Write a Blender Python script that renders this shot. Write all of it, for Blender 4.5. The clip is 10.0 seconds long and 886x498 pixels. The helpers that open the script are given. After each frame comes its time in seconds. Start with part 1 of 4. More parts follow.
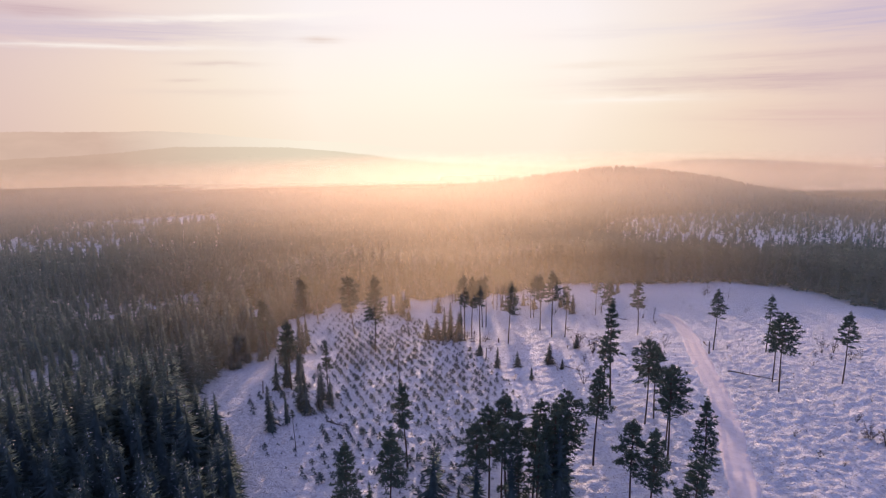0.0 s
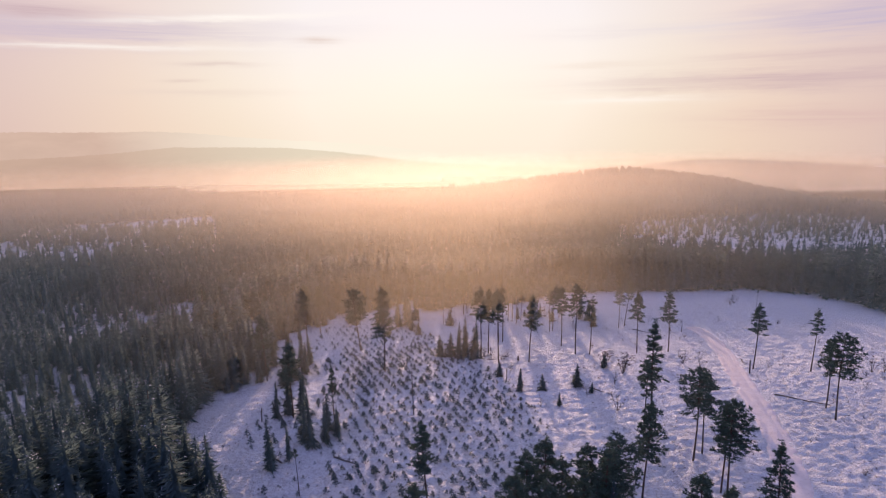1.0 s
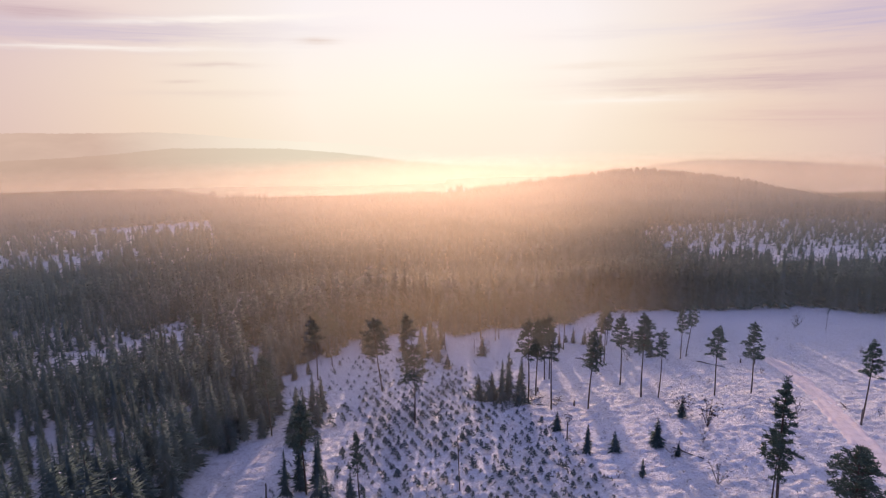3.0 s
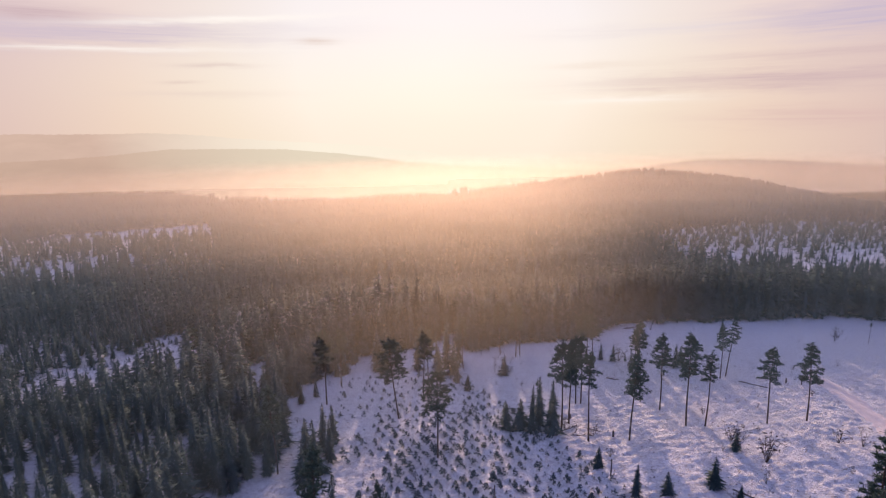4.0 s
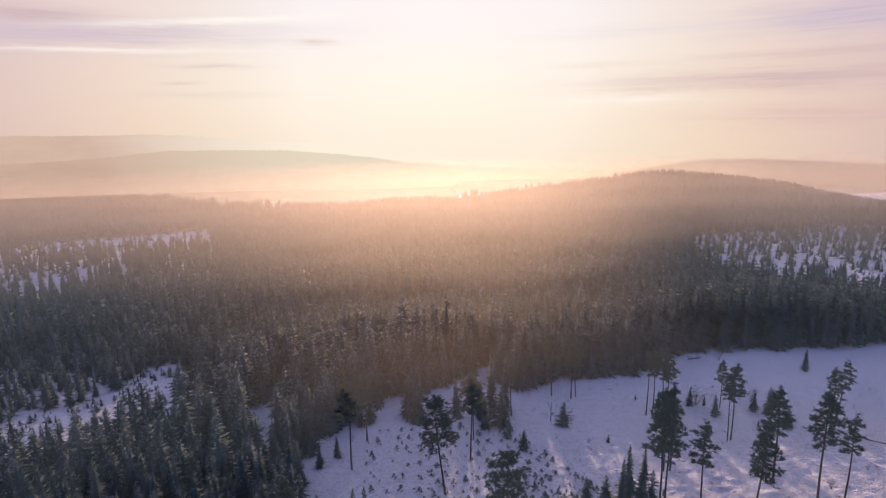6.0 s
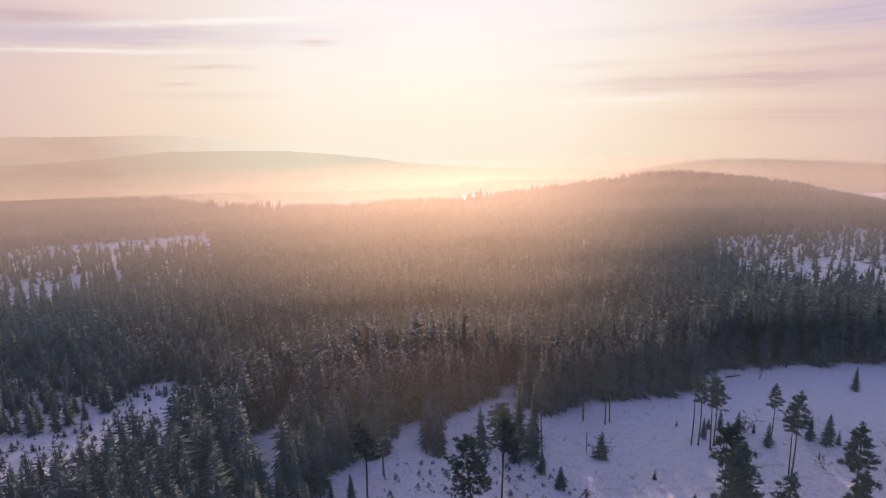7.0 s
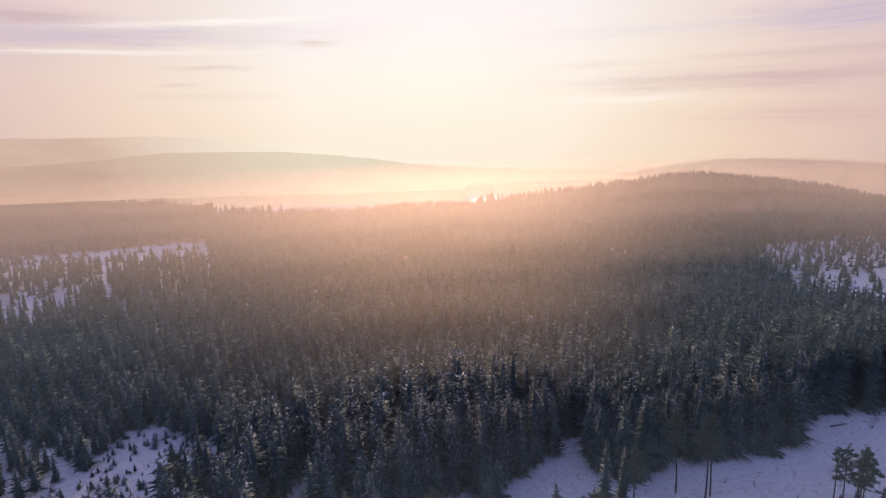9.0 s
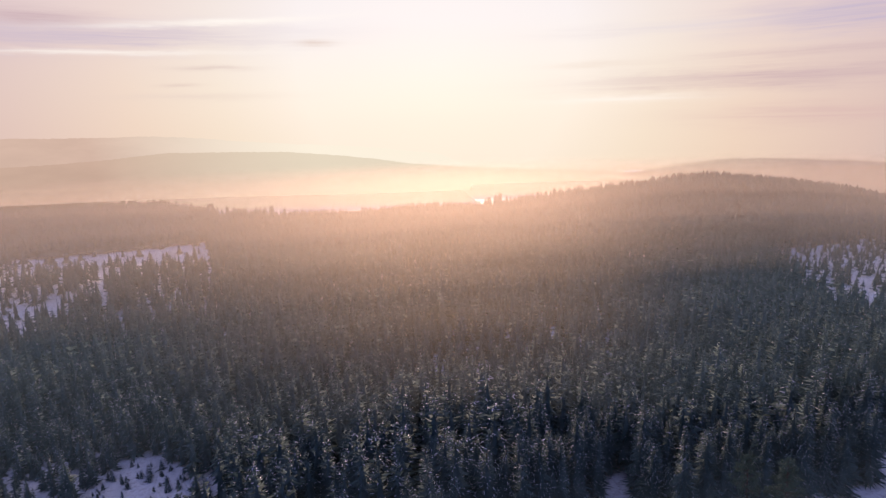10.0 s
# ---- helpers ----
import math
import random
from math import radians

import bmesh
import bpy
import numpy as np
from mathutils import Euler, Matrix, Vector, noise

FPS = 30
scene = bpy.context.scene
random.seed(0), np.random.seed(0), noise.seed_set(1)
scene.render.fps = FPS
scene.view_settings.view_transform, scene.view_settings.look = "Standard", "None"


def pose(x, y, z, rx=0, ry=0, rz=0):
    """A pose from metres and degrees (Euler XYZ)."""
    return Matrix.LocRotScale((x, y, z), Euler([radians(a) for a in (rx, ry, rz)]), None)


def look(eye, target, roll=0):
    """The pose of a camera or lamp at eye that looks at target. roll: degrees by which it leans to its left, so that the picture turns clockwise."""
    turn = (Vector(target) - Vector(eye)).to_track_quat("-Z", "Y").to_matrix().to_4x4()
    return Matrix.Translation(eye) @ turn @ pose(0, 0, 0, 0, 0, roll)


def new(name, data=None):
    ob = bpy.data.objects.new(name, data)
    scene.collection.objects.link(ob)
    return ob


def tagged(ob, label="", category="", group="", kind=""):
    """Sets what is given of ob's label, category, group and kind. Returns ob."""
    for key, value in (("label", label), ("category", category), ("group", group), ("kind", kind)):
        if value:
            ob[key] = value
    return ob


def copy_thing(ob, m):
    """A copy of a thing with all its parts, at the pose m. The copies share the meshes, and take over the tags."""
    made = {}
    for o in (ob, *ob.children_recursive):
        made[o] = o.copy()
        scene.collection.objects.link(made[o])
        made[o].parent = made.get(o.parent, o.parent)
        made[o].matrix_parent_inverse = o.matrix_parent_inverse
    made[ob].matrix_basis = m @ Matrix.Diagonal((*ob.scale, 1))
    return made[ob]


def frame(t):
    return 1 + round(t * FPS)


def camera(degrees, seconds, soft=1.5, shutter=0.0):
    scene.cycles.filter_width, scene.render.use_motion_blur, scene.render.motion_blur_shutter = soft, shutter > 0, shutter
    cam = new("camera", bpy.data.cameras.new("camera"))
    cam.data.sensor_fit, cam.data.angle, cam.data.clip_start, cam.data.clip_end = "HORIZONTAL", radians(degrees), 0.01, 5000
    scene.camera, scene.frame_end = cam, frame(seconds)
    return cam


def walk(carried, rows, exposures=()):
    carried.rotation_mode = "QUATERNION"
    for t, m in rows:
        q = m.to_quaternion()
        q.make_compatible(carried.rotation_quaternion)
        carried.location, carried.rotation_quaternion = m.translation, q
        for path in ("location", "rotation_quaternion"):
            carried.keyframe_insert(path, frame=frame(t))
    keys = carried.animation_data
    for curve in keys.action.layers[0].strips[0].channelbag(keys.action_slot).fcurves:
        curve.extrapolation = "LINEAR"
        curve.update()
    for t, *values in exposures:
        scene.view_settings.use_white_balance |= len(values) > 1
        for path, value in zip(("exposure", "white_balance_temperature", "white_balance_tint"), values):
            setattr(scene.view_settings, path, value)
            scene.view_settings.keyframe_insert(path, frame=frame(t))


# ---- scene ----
cam = camera(73.3, 10.0, soft=1.2)
METRES, EYE, TILT, LEAN, TURN = 134.0, 54.0, 2.7, -1.0, 0.0
ROWS = [
    (0.0, 0.0, 0.0, 0.0, -0.53, -15.23, 1.93),
    (0.5, -0.0144, 0.0492, -0.0035, -0.62, -15.24, 1.95),
    (1.0, -0.028, 0.0975, -0.0076, -0.64, -15.2, 1.95),
    (1.5, -0.0424, 0.1447, -0.0113, -0.65, -15.21, 1.97),
    (2.0, -0.0581, 0.1938, -0.0146, -0.68, -15.2, 1.95),
    (2.5, -0.0731, 0.2406, -0.0183, -0.71, -15.18, 1.97),
    (4.0, -0.1212, 0.3792, -0.0258, -0.83, -15.15, 2.14),
    (4.5, -0.1368, 0.4251, -0.0284, -0.85, -15.16, 2.19),
    (5.0, -0.1532, 0.4724, -0.0311, -0.86, -15.13, 2.26),
    (5.5, -0.1695, 0.5204, -0.0337, -0.84, -15.14, 2.3),
    (6.0, -0.1862, 0.5686, -0.0366, -0.83, -15.12, 2.31),
    (7.5, -0.2335, 0.7056, -0.0445, -0.93, -15.1, 2.46),
    (8.0, -0.2501, 0.7535, -0.0468, -0.93, -15.12, 2.46),
    (8.5, -0.2675, 0.8006, -0.0501, -0.98, -15.08, 2.51),
    (9.0, -0.2854, 0.8497, -0.0532, -1.03, -15.08, 2.57),
    (9.5, -0.3019, 0.8982, -0.0563, -0.98, -15.06, 2.59),
    (10.0, -0.3186, 0.9458, -0.0584, -0.92, -15.1, 2.64),
]
walk(cam, [(t, pose(0, 0, EYE, TILT, LEAN, TURN) @ pose(METRES * x, METRES * y, METRES * z, 90 + pitch, roll, yaw)) for t, x, y, z, yaw, pitch, roll in ROWS])

# ---- light: a low winter sun ahead, thin cloud, lavender sky overhead ----
SUN_UP, SUN_RIGHT = 7.7, 0.5
sun_dir = Vector((math.sin(radians(SUN_RIGHT)) * math.cos(radians(SUN_UP)), math.cos(radians(SUN_RIGHT)) * math.cos(radians(SUN_UP)), math.sin(radians(SUN_UP))))
glow_dir = Vector((0.006, math.cos(radians(5.0)), math.sin(radians(5.0))))
lamp = bpy.data.lights.new("sun", "SUN")
lamp.energy, lamp.angle, lamp.color = 5.0, radians(1.0), (1.0, 0.66, 0.52)
sun = new("sun", lamp)
sun.matrix_world = look(sun_dir * 400, (0, 0, 0))
scene.view_settings.exposure = 0.5


def nodes_of(mat_or_world):
    mat_or_world.use_nodes = True
    tree = mat_or_world.node_tree
    tree.nodes.clear()
    return tree


def add(tree, kind, links=None, operation=None):
    """A node; links: input name or index -> a socket or a value."""
    n = tree.nodes.new(kind)
    if operation:
        n.operation = operation
    for k, v in (links or {}).items():
        if isinstance(v, bpy.types.NodeSocket):
            tree.links.new(v, n.inputs[k])
        else:
            n.inputs[k].default_value = v
    return n


def ramp(tree, fac, stops):
    n = add(tree, "ShaderNodeValToRGB", {0: fac})
    el = n.color_ramp.elements
    while len(el) < len(stops):
        el.new(0.5)
    for e, (p, c) in zip(el, stops):
        e.position, e.color = p, (*c, 1) if len(c) == 3 else c
    return n.outputs[0]


def math_node(tree, op, a, b=0.0):
    return add(tree, "ShaderNodeMath", {0: a, 1: b}, operation=op).outputs[0]


def mix(tree, fac, a, b, blend="MIX"):
    n = add(tree, "ShaderNodeMix")
    n.data_type, n.blend_type = "RGBA", blend
    for k, v in ((0, fac), (6, a), (7, b)):
        if isinstance(v, bpy.types.NodeSocket):
            tree.links.new(v, n.inputs[k])
        else:
            n.inputs[k].default_value = v if k == 0 else (*v, 1)
    return n.outputs[2]


def build_sky():
    world = bpy.data.worlds.new("winter_sky")
    scene.world = world
    t = nodes_of(world)
    way = add(t, "ShaderNodeTexCoord").outputs["Generated"]
    sky = add(t, "ShaderNodeTexSky")
    sky.sky_type, sky.sun_disc, sky.sun_elevation, sky.sun_rotation = "NISHITA", False, radians(SUN_UP), radians(SUN_RIGHT)
    sky.air_density, sky.dust_density = 1.0, 1.5
    dot = add(t, "ShaderNodeVectorMath", {0: way, 1: tuple(glow_dir)}, operation="DOT_PRODUCT").outputs["Value"]
    sep = add(t, "ShaderNodeSeparateXYZ", {0: way})
    up = sep.outputs["Z"]
    # angle from the sun, 0 at the sun to 1 opposite
    ang = math_node(t, "DIVIDE", math_node(t, "ARCCOSINE", math_node(t, "MINIMUM", dot, 1.0)), math.pi)
    veil = ramp(t, ang, [(0.0, (0.96, 0.90, 0.84)), (0.07, (0.95, 0.89, 0.825)), (0.11, (0.90, 0.80, 0.70)), (0.15, (0.85, 0.70, 0.61)),
                         (0.20, (0.74, 0.58, 0.55)), (0.27, (0.47, 0.42, 0.51)), (0.36, (0.375, 0.385, 0.58)), (0.6, (0.29, 0.325, 0.65)), (1.0, (0.26, 0.30, 0.64))])
    # towards the horizon the veil turns to peach, higher up to lavender
    low = ramp(t, math_node(t, "ADD", up, 0.2), [(0.10, (1.0, 0.92, 0.82)), (0.18, (1.0, 0.94, 0.87)), (0.26, (1.0, 0.97, 0.95)), (0.35, (0.98, 0.97, 1.04)), (1.0, (0.86, 0.9, 1.1))])
    veil = mix(t, 1.0, veil, low, "MULTIPLY")
    # thin clouds: degrees to the right, degrees up, half length, half height, slope, colour, strength
    az = math_node(t, "MULTIPLY", math_node(t, "ARCTAN2", sep.outputs["X"], sep.outputs["Y"]), 180 / math.pi)
    el = math_node(t, "MULTIPLY", math_node(t, "ARCSINE", up), 180 / math.pi)
    flat = add(t, "ShaderNodeVectorMath", {0: way, 1: (9.0, 2.0, 60.0)}, operation="MULTIPLY").outputs[0]
    n1 = add(t, "ShaderNodeTexNoise", {"Vector": flat, "Scale": 1.5, "Detail": 6.0, "Roughness": 0.6, "Distortion": 0.3}).outputs[0]
    n1 = math_node(t, "SUBTRACT", n1, 0.5)
    flat2 = add(t, "ShaderNodeVectorMath", {0: way, 1: (4.0, 2.0, 110.0)}, operation="MULTIPLY").outputs[0]
    n2 = add(t, "ShaderNodeTexNoise", {"Vector": flat2, "Scale": 1.2, "Detail": 6.0, "Roughness": 0.6, "Distortion": 0.5}).outputs[0]
    lump = ramp(t, n2, [(0.3, (0.4,) * 3), (0.6, (1.15,) * 3)])
    grey, pale, rose = (0.54, 0.46, 0.60), (1.0, 0.93, 0.87), (0.56, 0.40, 0.44)
    for u, e, a, b, slope, colour, k in ((-28, 7.2, 14, 1.0, 0.02, grey, 0.6), (-32, 8.6, 4, 0.6, 0, rose, 0.7), (-19, 8.5, 9, 0.25, 0.06, pale, 0.8), (-27, 6.0, 11, 0.18, 0.01, pale, 0.6),
                                         (-10.6, 6.9, 1.7, 0.25, 0, (0.72, 0.58, 0.52), 0.7), (-19.5, 4.8, 3, 0.2, 0, (0.70, 0.56, 0.52), 0.6), (-22.3, 3.4, 1.6, 0.15, 0, (0.70, 0.55, 0.5), 0.5),
                                         (-21, 2.4, 6, 0.3, 0, (0.76, 0.62, 0.56), 0.4), (29, 2.6, 13, 0.9, 0, rose, 0.6), (34, -0.5, 9, 0.8, 0, (0.70, 0.49, 0.46), 0.7),
                                         (20, 7, 9, 0.5, 0, (0.78, 0.70, 0.72), 0.5), (35, 7, 8, 1.3, 0, grey, 0.75), (15, 4.3, 4, 0.3, 0, (0.82, 0.69, 0.60), 0.5), (17, 1.2, 6, 0.3, 0, pale, 0.5), (32, 4.4, 9, 0.35, 0, rose, 0.35)):
        du = math_node(t, "SUBTRACT", az, u)
        de = math_node(t, "SUBTRACT", math_node(t, "SUBTRACT", el, e), math_node(t, "ADD", math_node(t, "MULTIPLY", du, slope), math_node(t, "MULTIPLY", n1, 1.6 * b + 0.3)))
        g = math_node(t, "ADD", math_node(t, "POWER", math_node(t, "ABSOLUTE", math_node(t, "DIVIDE", du, a)), 2.0), math_node(t, "POWER", math_node(t, "ABSOLUTE", math_node(t, "DIVIDE", de, b)), 2.0))
        g = math_node(t, "MULTIPLY", math_node(t, "EXPONENT", math_node(t, "MULTIPLY", g, -1.0)), k)
        veil = mix(t, math_node(t, "MULTIPLY", g, lump), veil, colour)
    out = mix(t, 1.0, veil, mix(t, 1.0, sky.outputs[0], (0.0012, 0.0012, 0.0016), "MULTIPLY"), "ADD")
    bg = add(t, "ShaderNodeBackground", {"Color": out, "Strength": 0.72})
    add(t, "ShaderNodeOutputWorld", {0: bg.outputs[0]})


build_sky()


# ---- materials ----
def material(name, colour, rough=0.8, bump=None, translucent=None, gloss=0.05):
    """colour: a function of the tree that gives a socket; bump: (scale, strength, distance, stretch)."""
    m = bpy.data.materials.new(name)
    t = nodes_of(m)
    c = colour(t)
    p = add(t, "ShaderNodeBsdfPrincipled", {"Roughness": rough, "Specular IOR Level": gloss})
    if isinstance(c, bpy.types.NodeSocket):
        t.links.new(c, p.inputs["Base Color"])
    else:
        p.inputs["Base Color"].default_value = (*c, 1)
    if bump:
        pos = add(t, "ShaderNodeNewGeometry").outputs["Position"]
        if len(bump) > 3:
            pos = add(t, "ShaderNodeVectorMath", {0: pos, 1: bump[3]}, operation="MULTIPLY").outputs[0]
        n = add(t, "ShaderNodeTexNoise", {"Vector": pos, "Scale": bump[0], "Detail": 6.0, "Roughness": 0.66}).outputs[0]
        b = add(t, "ShaderNodeBump", {"Height": n, "Strength": bump[1], "Distance": bump[2]})
        t.links.new(b.outputs[0], p.inputs["Normal"])
    shader = p.outputs[0]
    if translucent:
        tr = add(t, "ShaderNodeBsdfTranslucent", {"Color": (*translucent[1], 1)})
        shader = add(t, "ShaderNodeMixShader", {0: translucent[0], 1: shader, 2: tr.outputs[0]}).outputs[0]
    add(t, "ShaderNodeOutputMaterial", {0: shader})
    return m


def blotch(t, scale, stops, detail=4.0):
    pos = add(t, "ShaderNodeNewGeometry").outputs["Position"]
    n = add(t, "ShaderNodeTexNoise", {"Vector": pos, "Scale": scale, "Detail": detail, "Roughness": 0.6}).outputs[0]
    return ramp(t, n, stops)


def island_tint(t, base, spread=0.5):
    r = add(t, "ShaderNodeNewGeometry").outputs["Random Per Island"]
    f = ramp(t, r, [(0.0, (1 - spread,) * 3), (1.0, (1 + spread,) * 3)])
    return mix(t, 1.0, base, f, "MULTIPLY")


def snow_colour(t):
    big = blotch(t, 0.05, [(0.3, (0.84, 0.85, 0.88)), (0.7, (0.92, 0.92, 0.93))])
    fine = blotch(t, 1.3, [(0.38, (0.80, 0.78, 0.78)), (0.50, (1.0, 1.0, 1.0))], 8.0)
    tuft = blotch(t, 2.2, [(0.595, (1, 1, 1)), (0.70, (0.44, 0.37, 0.32))], 7.0)
    return mix(t, 1.0, mix(t, 1.0, big, fine, "MULTIPLY"), tuft, "MULTIPLY")


SNOW = material("snow", snow_colour, 0.65, (2.4, 1.0, 0.80, (0.7, 1.3, 1.0)))
# the road's warm sunlit pink is put into its base colour
ROADSNOW = material("packed_snow", lambda t: blotch(t, 0.8, [(0.35, (0.70, 0.61, 0.57)), (0.65, (0.79, 0.71, 0.68))], 7.0), 0.6, (3.0, 0.6, 0.10))
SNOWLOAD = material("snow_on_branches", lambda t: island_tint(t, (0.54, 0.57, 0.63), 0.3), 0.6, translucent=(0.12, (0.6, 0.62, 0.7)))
NEEDLES = material("spruce_needles", lambda t: island_tint(t, blotch(t, 0.30, [(0.34, (0.040, 0.069, 0.066)), (0.66, (0.088, 0.130, 0.124))], 2.0), 0.14), 0.85, translucent=(0.08, (0.12, 0.16, 0.10)))
PINE = material("pine_needles", lambda t: island_tint(t, (0.078, 0.118, 0.090), 0.35), 0.75, translucent=(0.12, (0.11, 0.15, 0.09)))
SAPLING = material("frosted_sapling_needles", lambda t: island_tint(t, (0.125, 0.165, 0.170), 0.45), 0.75, translucent=(0.12, (0.12, 0.15, 0.10)))
BARK = material("spruce_bark", lambda t: blotch(t, 4.0, [(0.3, (0.05, 0.04, 0.035)), (0.7, (0.12, 0.10, 0.085))]), 0.9, (14.0, 0.8, 0.05))
PINEBARK = material("pine_bark", lambda t: blotch(t, 3.0, [(0.3, (0.070, 0.055, 0.047)), (0.7, (0.135, 0.098, 0.076))]), 0.9, (12.0, 0.8, 0.05))
TWIG = material("bare_twigs", lambda t: island_tint(t, (0.10, 0.080, 0.068), 0.4), 0.9)
DEADWOOD = material("grey_dead_wood", lambda t: blotch(t, 5.0, [(0.3, (0.09, 0.075, 0.065)), (0.7, (0.2, 0.17, 0.15))]), 0.9, (10.0, 0.7, 0.04))


# ---- numbers for the land ----
def smooth(a, b, x):
    f = np.clip((x - a) / (b - a), 0, 1)
    return f * f * (3 - 2 * f)


def hash01(i, j, seed):
    h = (i.astype(np.int64) * 374761393 + j.astype(np.int64) * 668265263 + seed * 974634777) & 0x7FFFFFFF
    h = ((h ^ (h >> 13)) * 1274126177) & 0x7FFFFFFF
    return ((h ^ (h >> 16)) & 0xFFFFF) / float(0xFFFFF)


def value_noise(x, y, seed=0):
    i, j = np.floor(x), np.floor(y)
    u, v = x - i, y - j
    u, v = u * u * (3 - 2 * u), v * v * (3 - 2 * v)
    a, b = hash01(i, j, seed), hash01(i + 1, j, seed)
    c, d = hash01(i, j + 1, seed), hash01(i + 1, j + 1, seed)
    return (a * (1 - u) + b * u) * (1 - v) + (c * (1 - u) + d * u) * v - 0.5


def land(x, y):
    """The height of the bare ground, without hummocks."""
    x, y = np.asarray(x, float), np.asarray(y, float)
    u, v = np.clip(y - 105, 0, 50), np.clip(y - 155, 0, None)
    z = -3 - 0.001 * u * u - 27 * (1 - np.exp(-v * 0.1 / 27))
    near = smooth(400, 300, y)
    z = z - 6 * (1 - np.exp(-np.clip(x - 45, 0, None) * 0.05 / 6)) * near
    z = z - 9 * (1 - np.exp(-np.clip(-x - 35, 0, None) * 0.1 / 9)) * near
    # the wooded hill ahead, and the valley that falls away behind it
    side = np.where(x < 190, 108.0, 84.0)
    z = z + 16 * np.exp(-((x - 190) / side) ** 2 - ((y - 620) / 115) ** 2)
    z = z - 0.17 * np.clip(x - 275, 0, 250) * smooth(380, 560, y)
    z = z - (0.075 - 0.022 * smooth(-60, -500, x)) * np.clip(y - np.where(x < 0, 570, 650) - 30 * smooth(-150, 100, x), 0, None)
    z = z + 24 * smooth(700, 780, y) * smooth(300, 420, x) * smooth(1250, 900, y)
    z = z + 5 * value_noise(x / 160, y / 160, 3) * smooth(300, 500, y) * smooth(800, 600, y)
    return z


ROAD = [(38, 62), (44, 76), (50, 92), (56, 109), (60, 124), (64, 140), (69, 157), (71.5, 170), (72, 177), (71.6, 182)]


def road_line(n=120):
    """Points, directions and distances along the forest road, smoothed."""
    p = np.array(ROAD, float)
    s = np.linspace(0, len(p) - 1, n)
    i = np.clip(s.astype(int), 0, len(p) - 2)
    f = (s - i)[:, None]
    a, b, c, d = p[np.maximum(i - 1, 0)], p[i], p[i + 1], p[np.minimum(i + 2, len(p) - 1)]
    q = 0.5 * (2 * b + (c - a) * f + (2 * a - 5 * b + 4 * c - d) * f ** 2 + (3 * b - a - 3 * c + d) * f ** 3)
    g = np.gradient(q, axis=0)
    return q, g / np.linalg.norm(g, axis=1)[:, None]


def road_distance(x, y):
    q, _ = road_line(60)
    best = np.full(np.shape(x), 1e9)
    for a, b in zip(q[:-1], q[1:]):
        e = b - a
        f = np.clip(((x - a[0]) * e[0] + (y - a[1]) * e[1]) / (e @ e), 0, 1)
        best = np.minimum(best, np.hypot(x - a[0] - f * e[0], y - a[1] - f * e[1]))
    return best


def inside(x, y, poly):
    x, y = np.asarray(x, float), np.asarray(y, float)
    r = np.zeros(x.shape, bool)
    for (ax, ay), (bx, by) in zip(poly, poly[1:] + poly[:1]):
        if ay != by:
            r ^= ((ay > y) != (by > y)) & (x < (bx - ax) * (y - ay) / (by - ay) + ax)
    return r


CLEARING = [(-28, 30), (-30, 76), (-36, 90), (-48, 100), (-53, 110), (-55, 124), (-54, 133), (-48, 137), (-44, 141), (-45, 152), (-48, 160), (-50, 172), (-50, 184), (-45, 188), (-43, 197), (-36, 202), (-30, 201), (-22, 210), (-14, 219), (-10, 222), (-12, 206),
            (-7, 205), (-2, 208), (9, 211), (16, 210), (27, 214), (34, 220), (43, 229), (72, 232), (97, 235), (122, 240), (139, 227), (143, 213), (150, 188), (190, 150), (190, 30)]
OPENING = [(-78, 113), (-79, 121), (-71, 122), (-69, 114)]
GAP = [(-63, 180), (-57, 180), (-63, 212), (-70, 205)]
YOUNG = [(-129, 200), (-128, 213), (-118, 214), (-111, 226), (-110, 240), (-102, 241), (-92, 232), (-84, 226), (-83, 208), (-85, 200), (-97, 194), (-104, 185), (-116, 182), (-124, 188)]
FIELD_WEST = [(-330, 416), (-330, 470), (-296, 490), (-235, 512), (-200, 528), (-176, 475), (-165, 440), (-185, 428)]
SCATTER_WEST = [(-290, 338), (-290, 418), (-150, 440), (-135, 350)]
HOLLOW = [(-226, 340), (-232, 374), (-196, 374), (-184, 340)]
FIELD_EAST = [(92, 325), (110, 301), (140, 287), (210, 271), (360, 262), (440, 430), (230, 446), (130, 430), (114, 403), (104, 370)]


def hummocks(x, y, rd):
    """Snow over tussocks, stumps and slash in the clearing."""
    open_land = inside(x, y, CLEARING)
    h = 0.08 * value_noise(x / 2.3, y / 1.9, 11) + 0.13 * value_noise(x / 1.5, y / 0.8, 12) + 0.48 * value_noise(x / 0.93, y / 0.6, 15) + 0.25 * value_noise(x / 8, y / 7, 13)
    h = h + 0.4 * np.clip(value_noise(x / 1.2, y / 1.0, 14) - 0.15, 0, 1)
    h = h * (0.45 + 0.55 * smooth(205, 165, y - 0.2 * x))
    return h * np.where(open_land, 1.0, 0.35) * smooth(1.6, 3.4, rd) * smooth(0, 25, 300 - np.maximum(np.abs(x), np.abs(y - 100)))


def stand_z(x, y):
    return float(land(x, y))


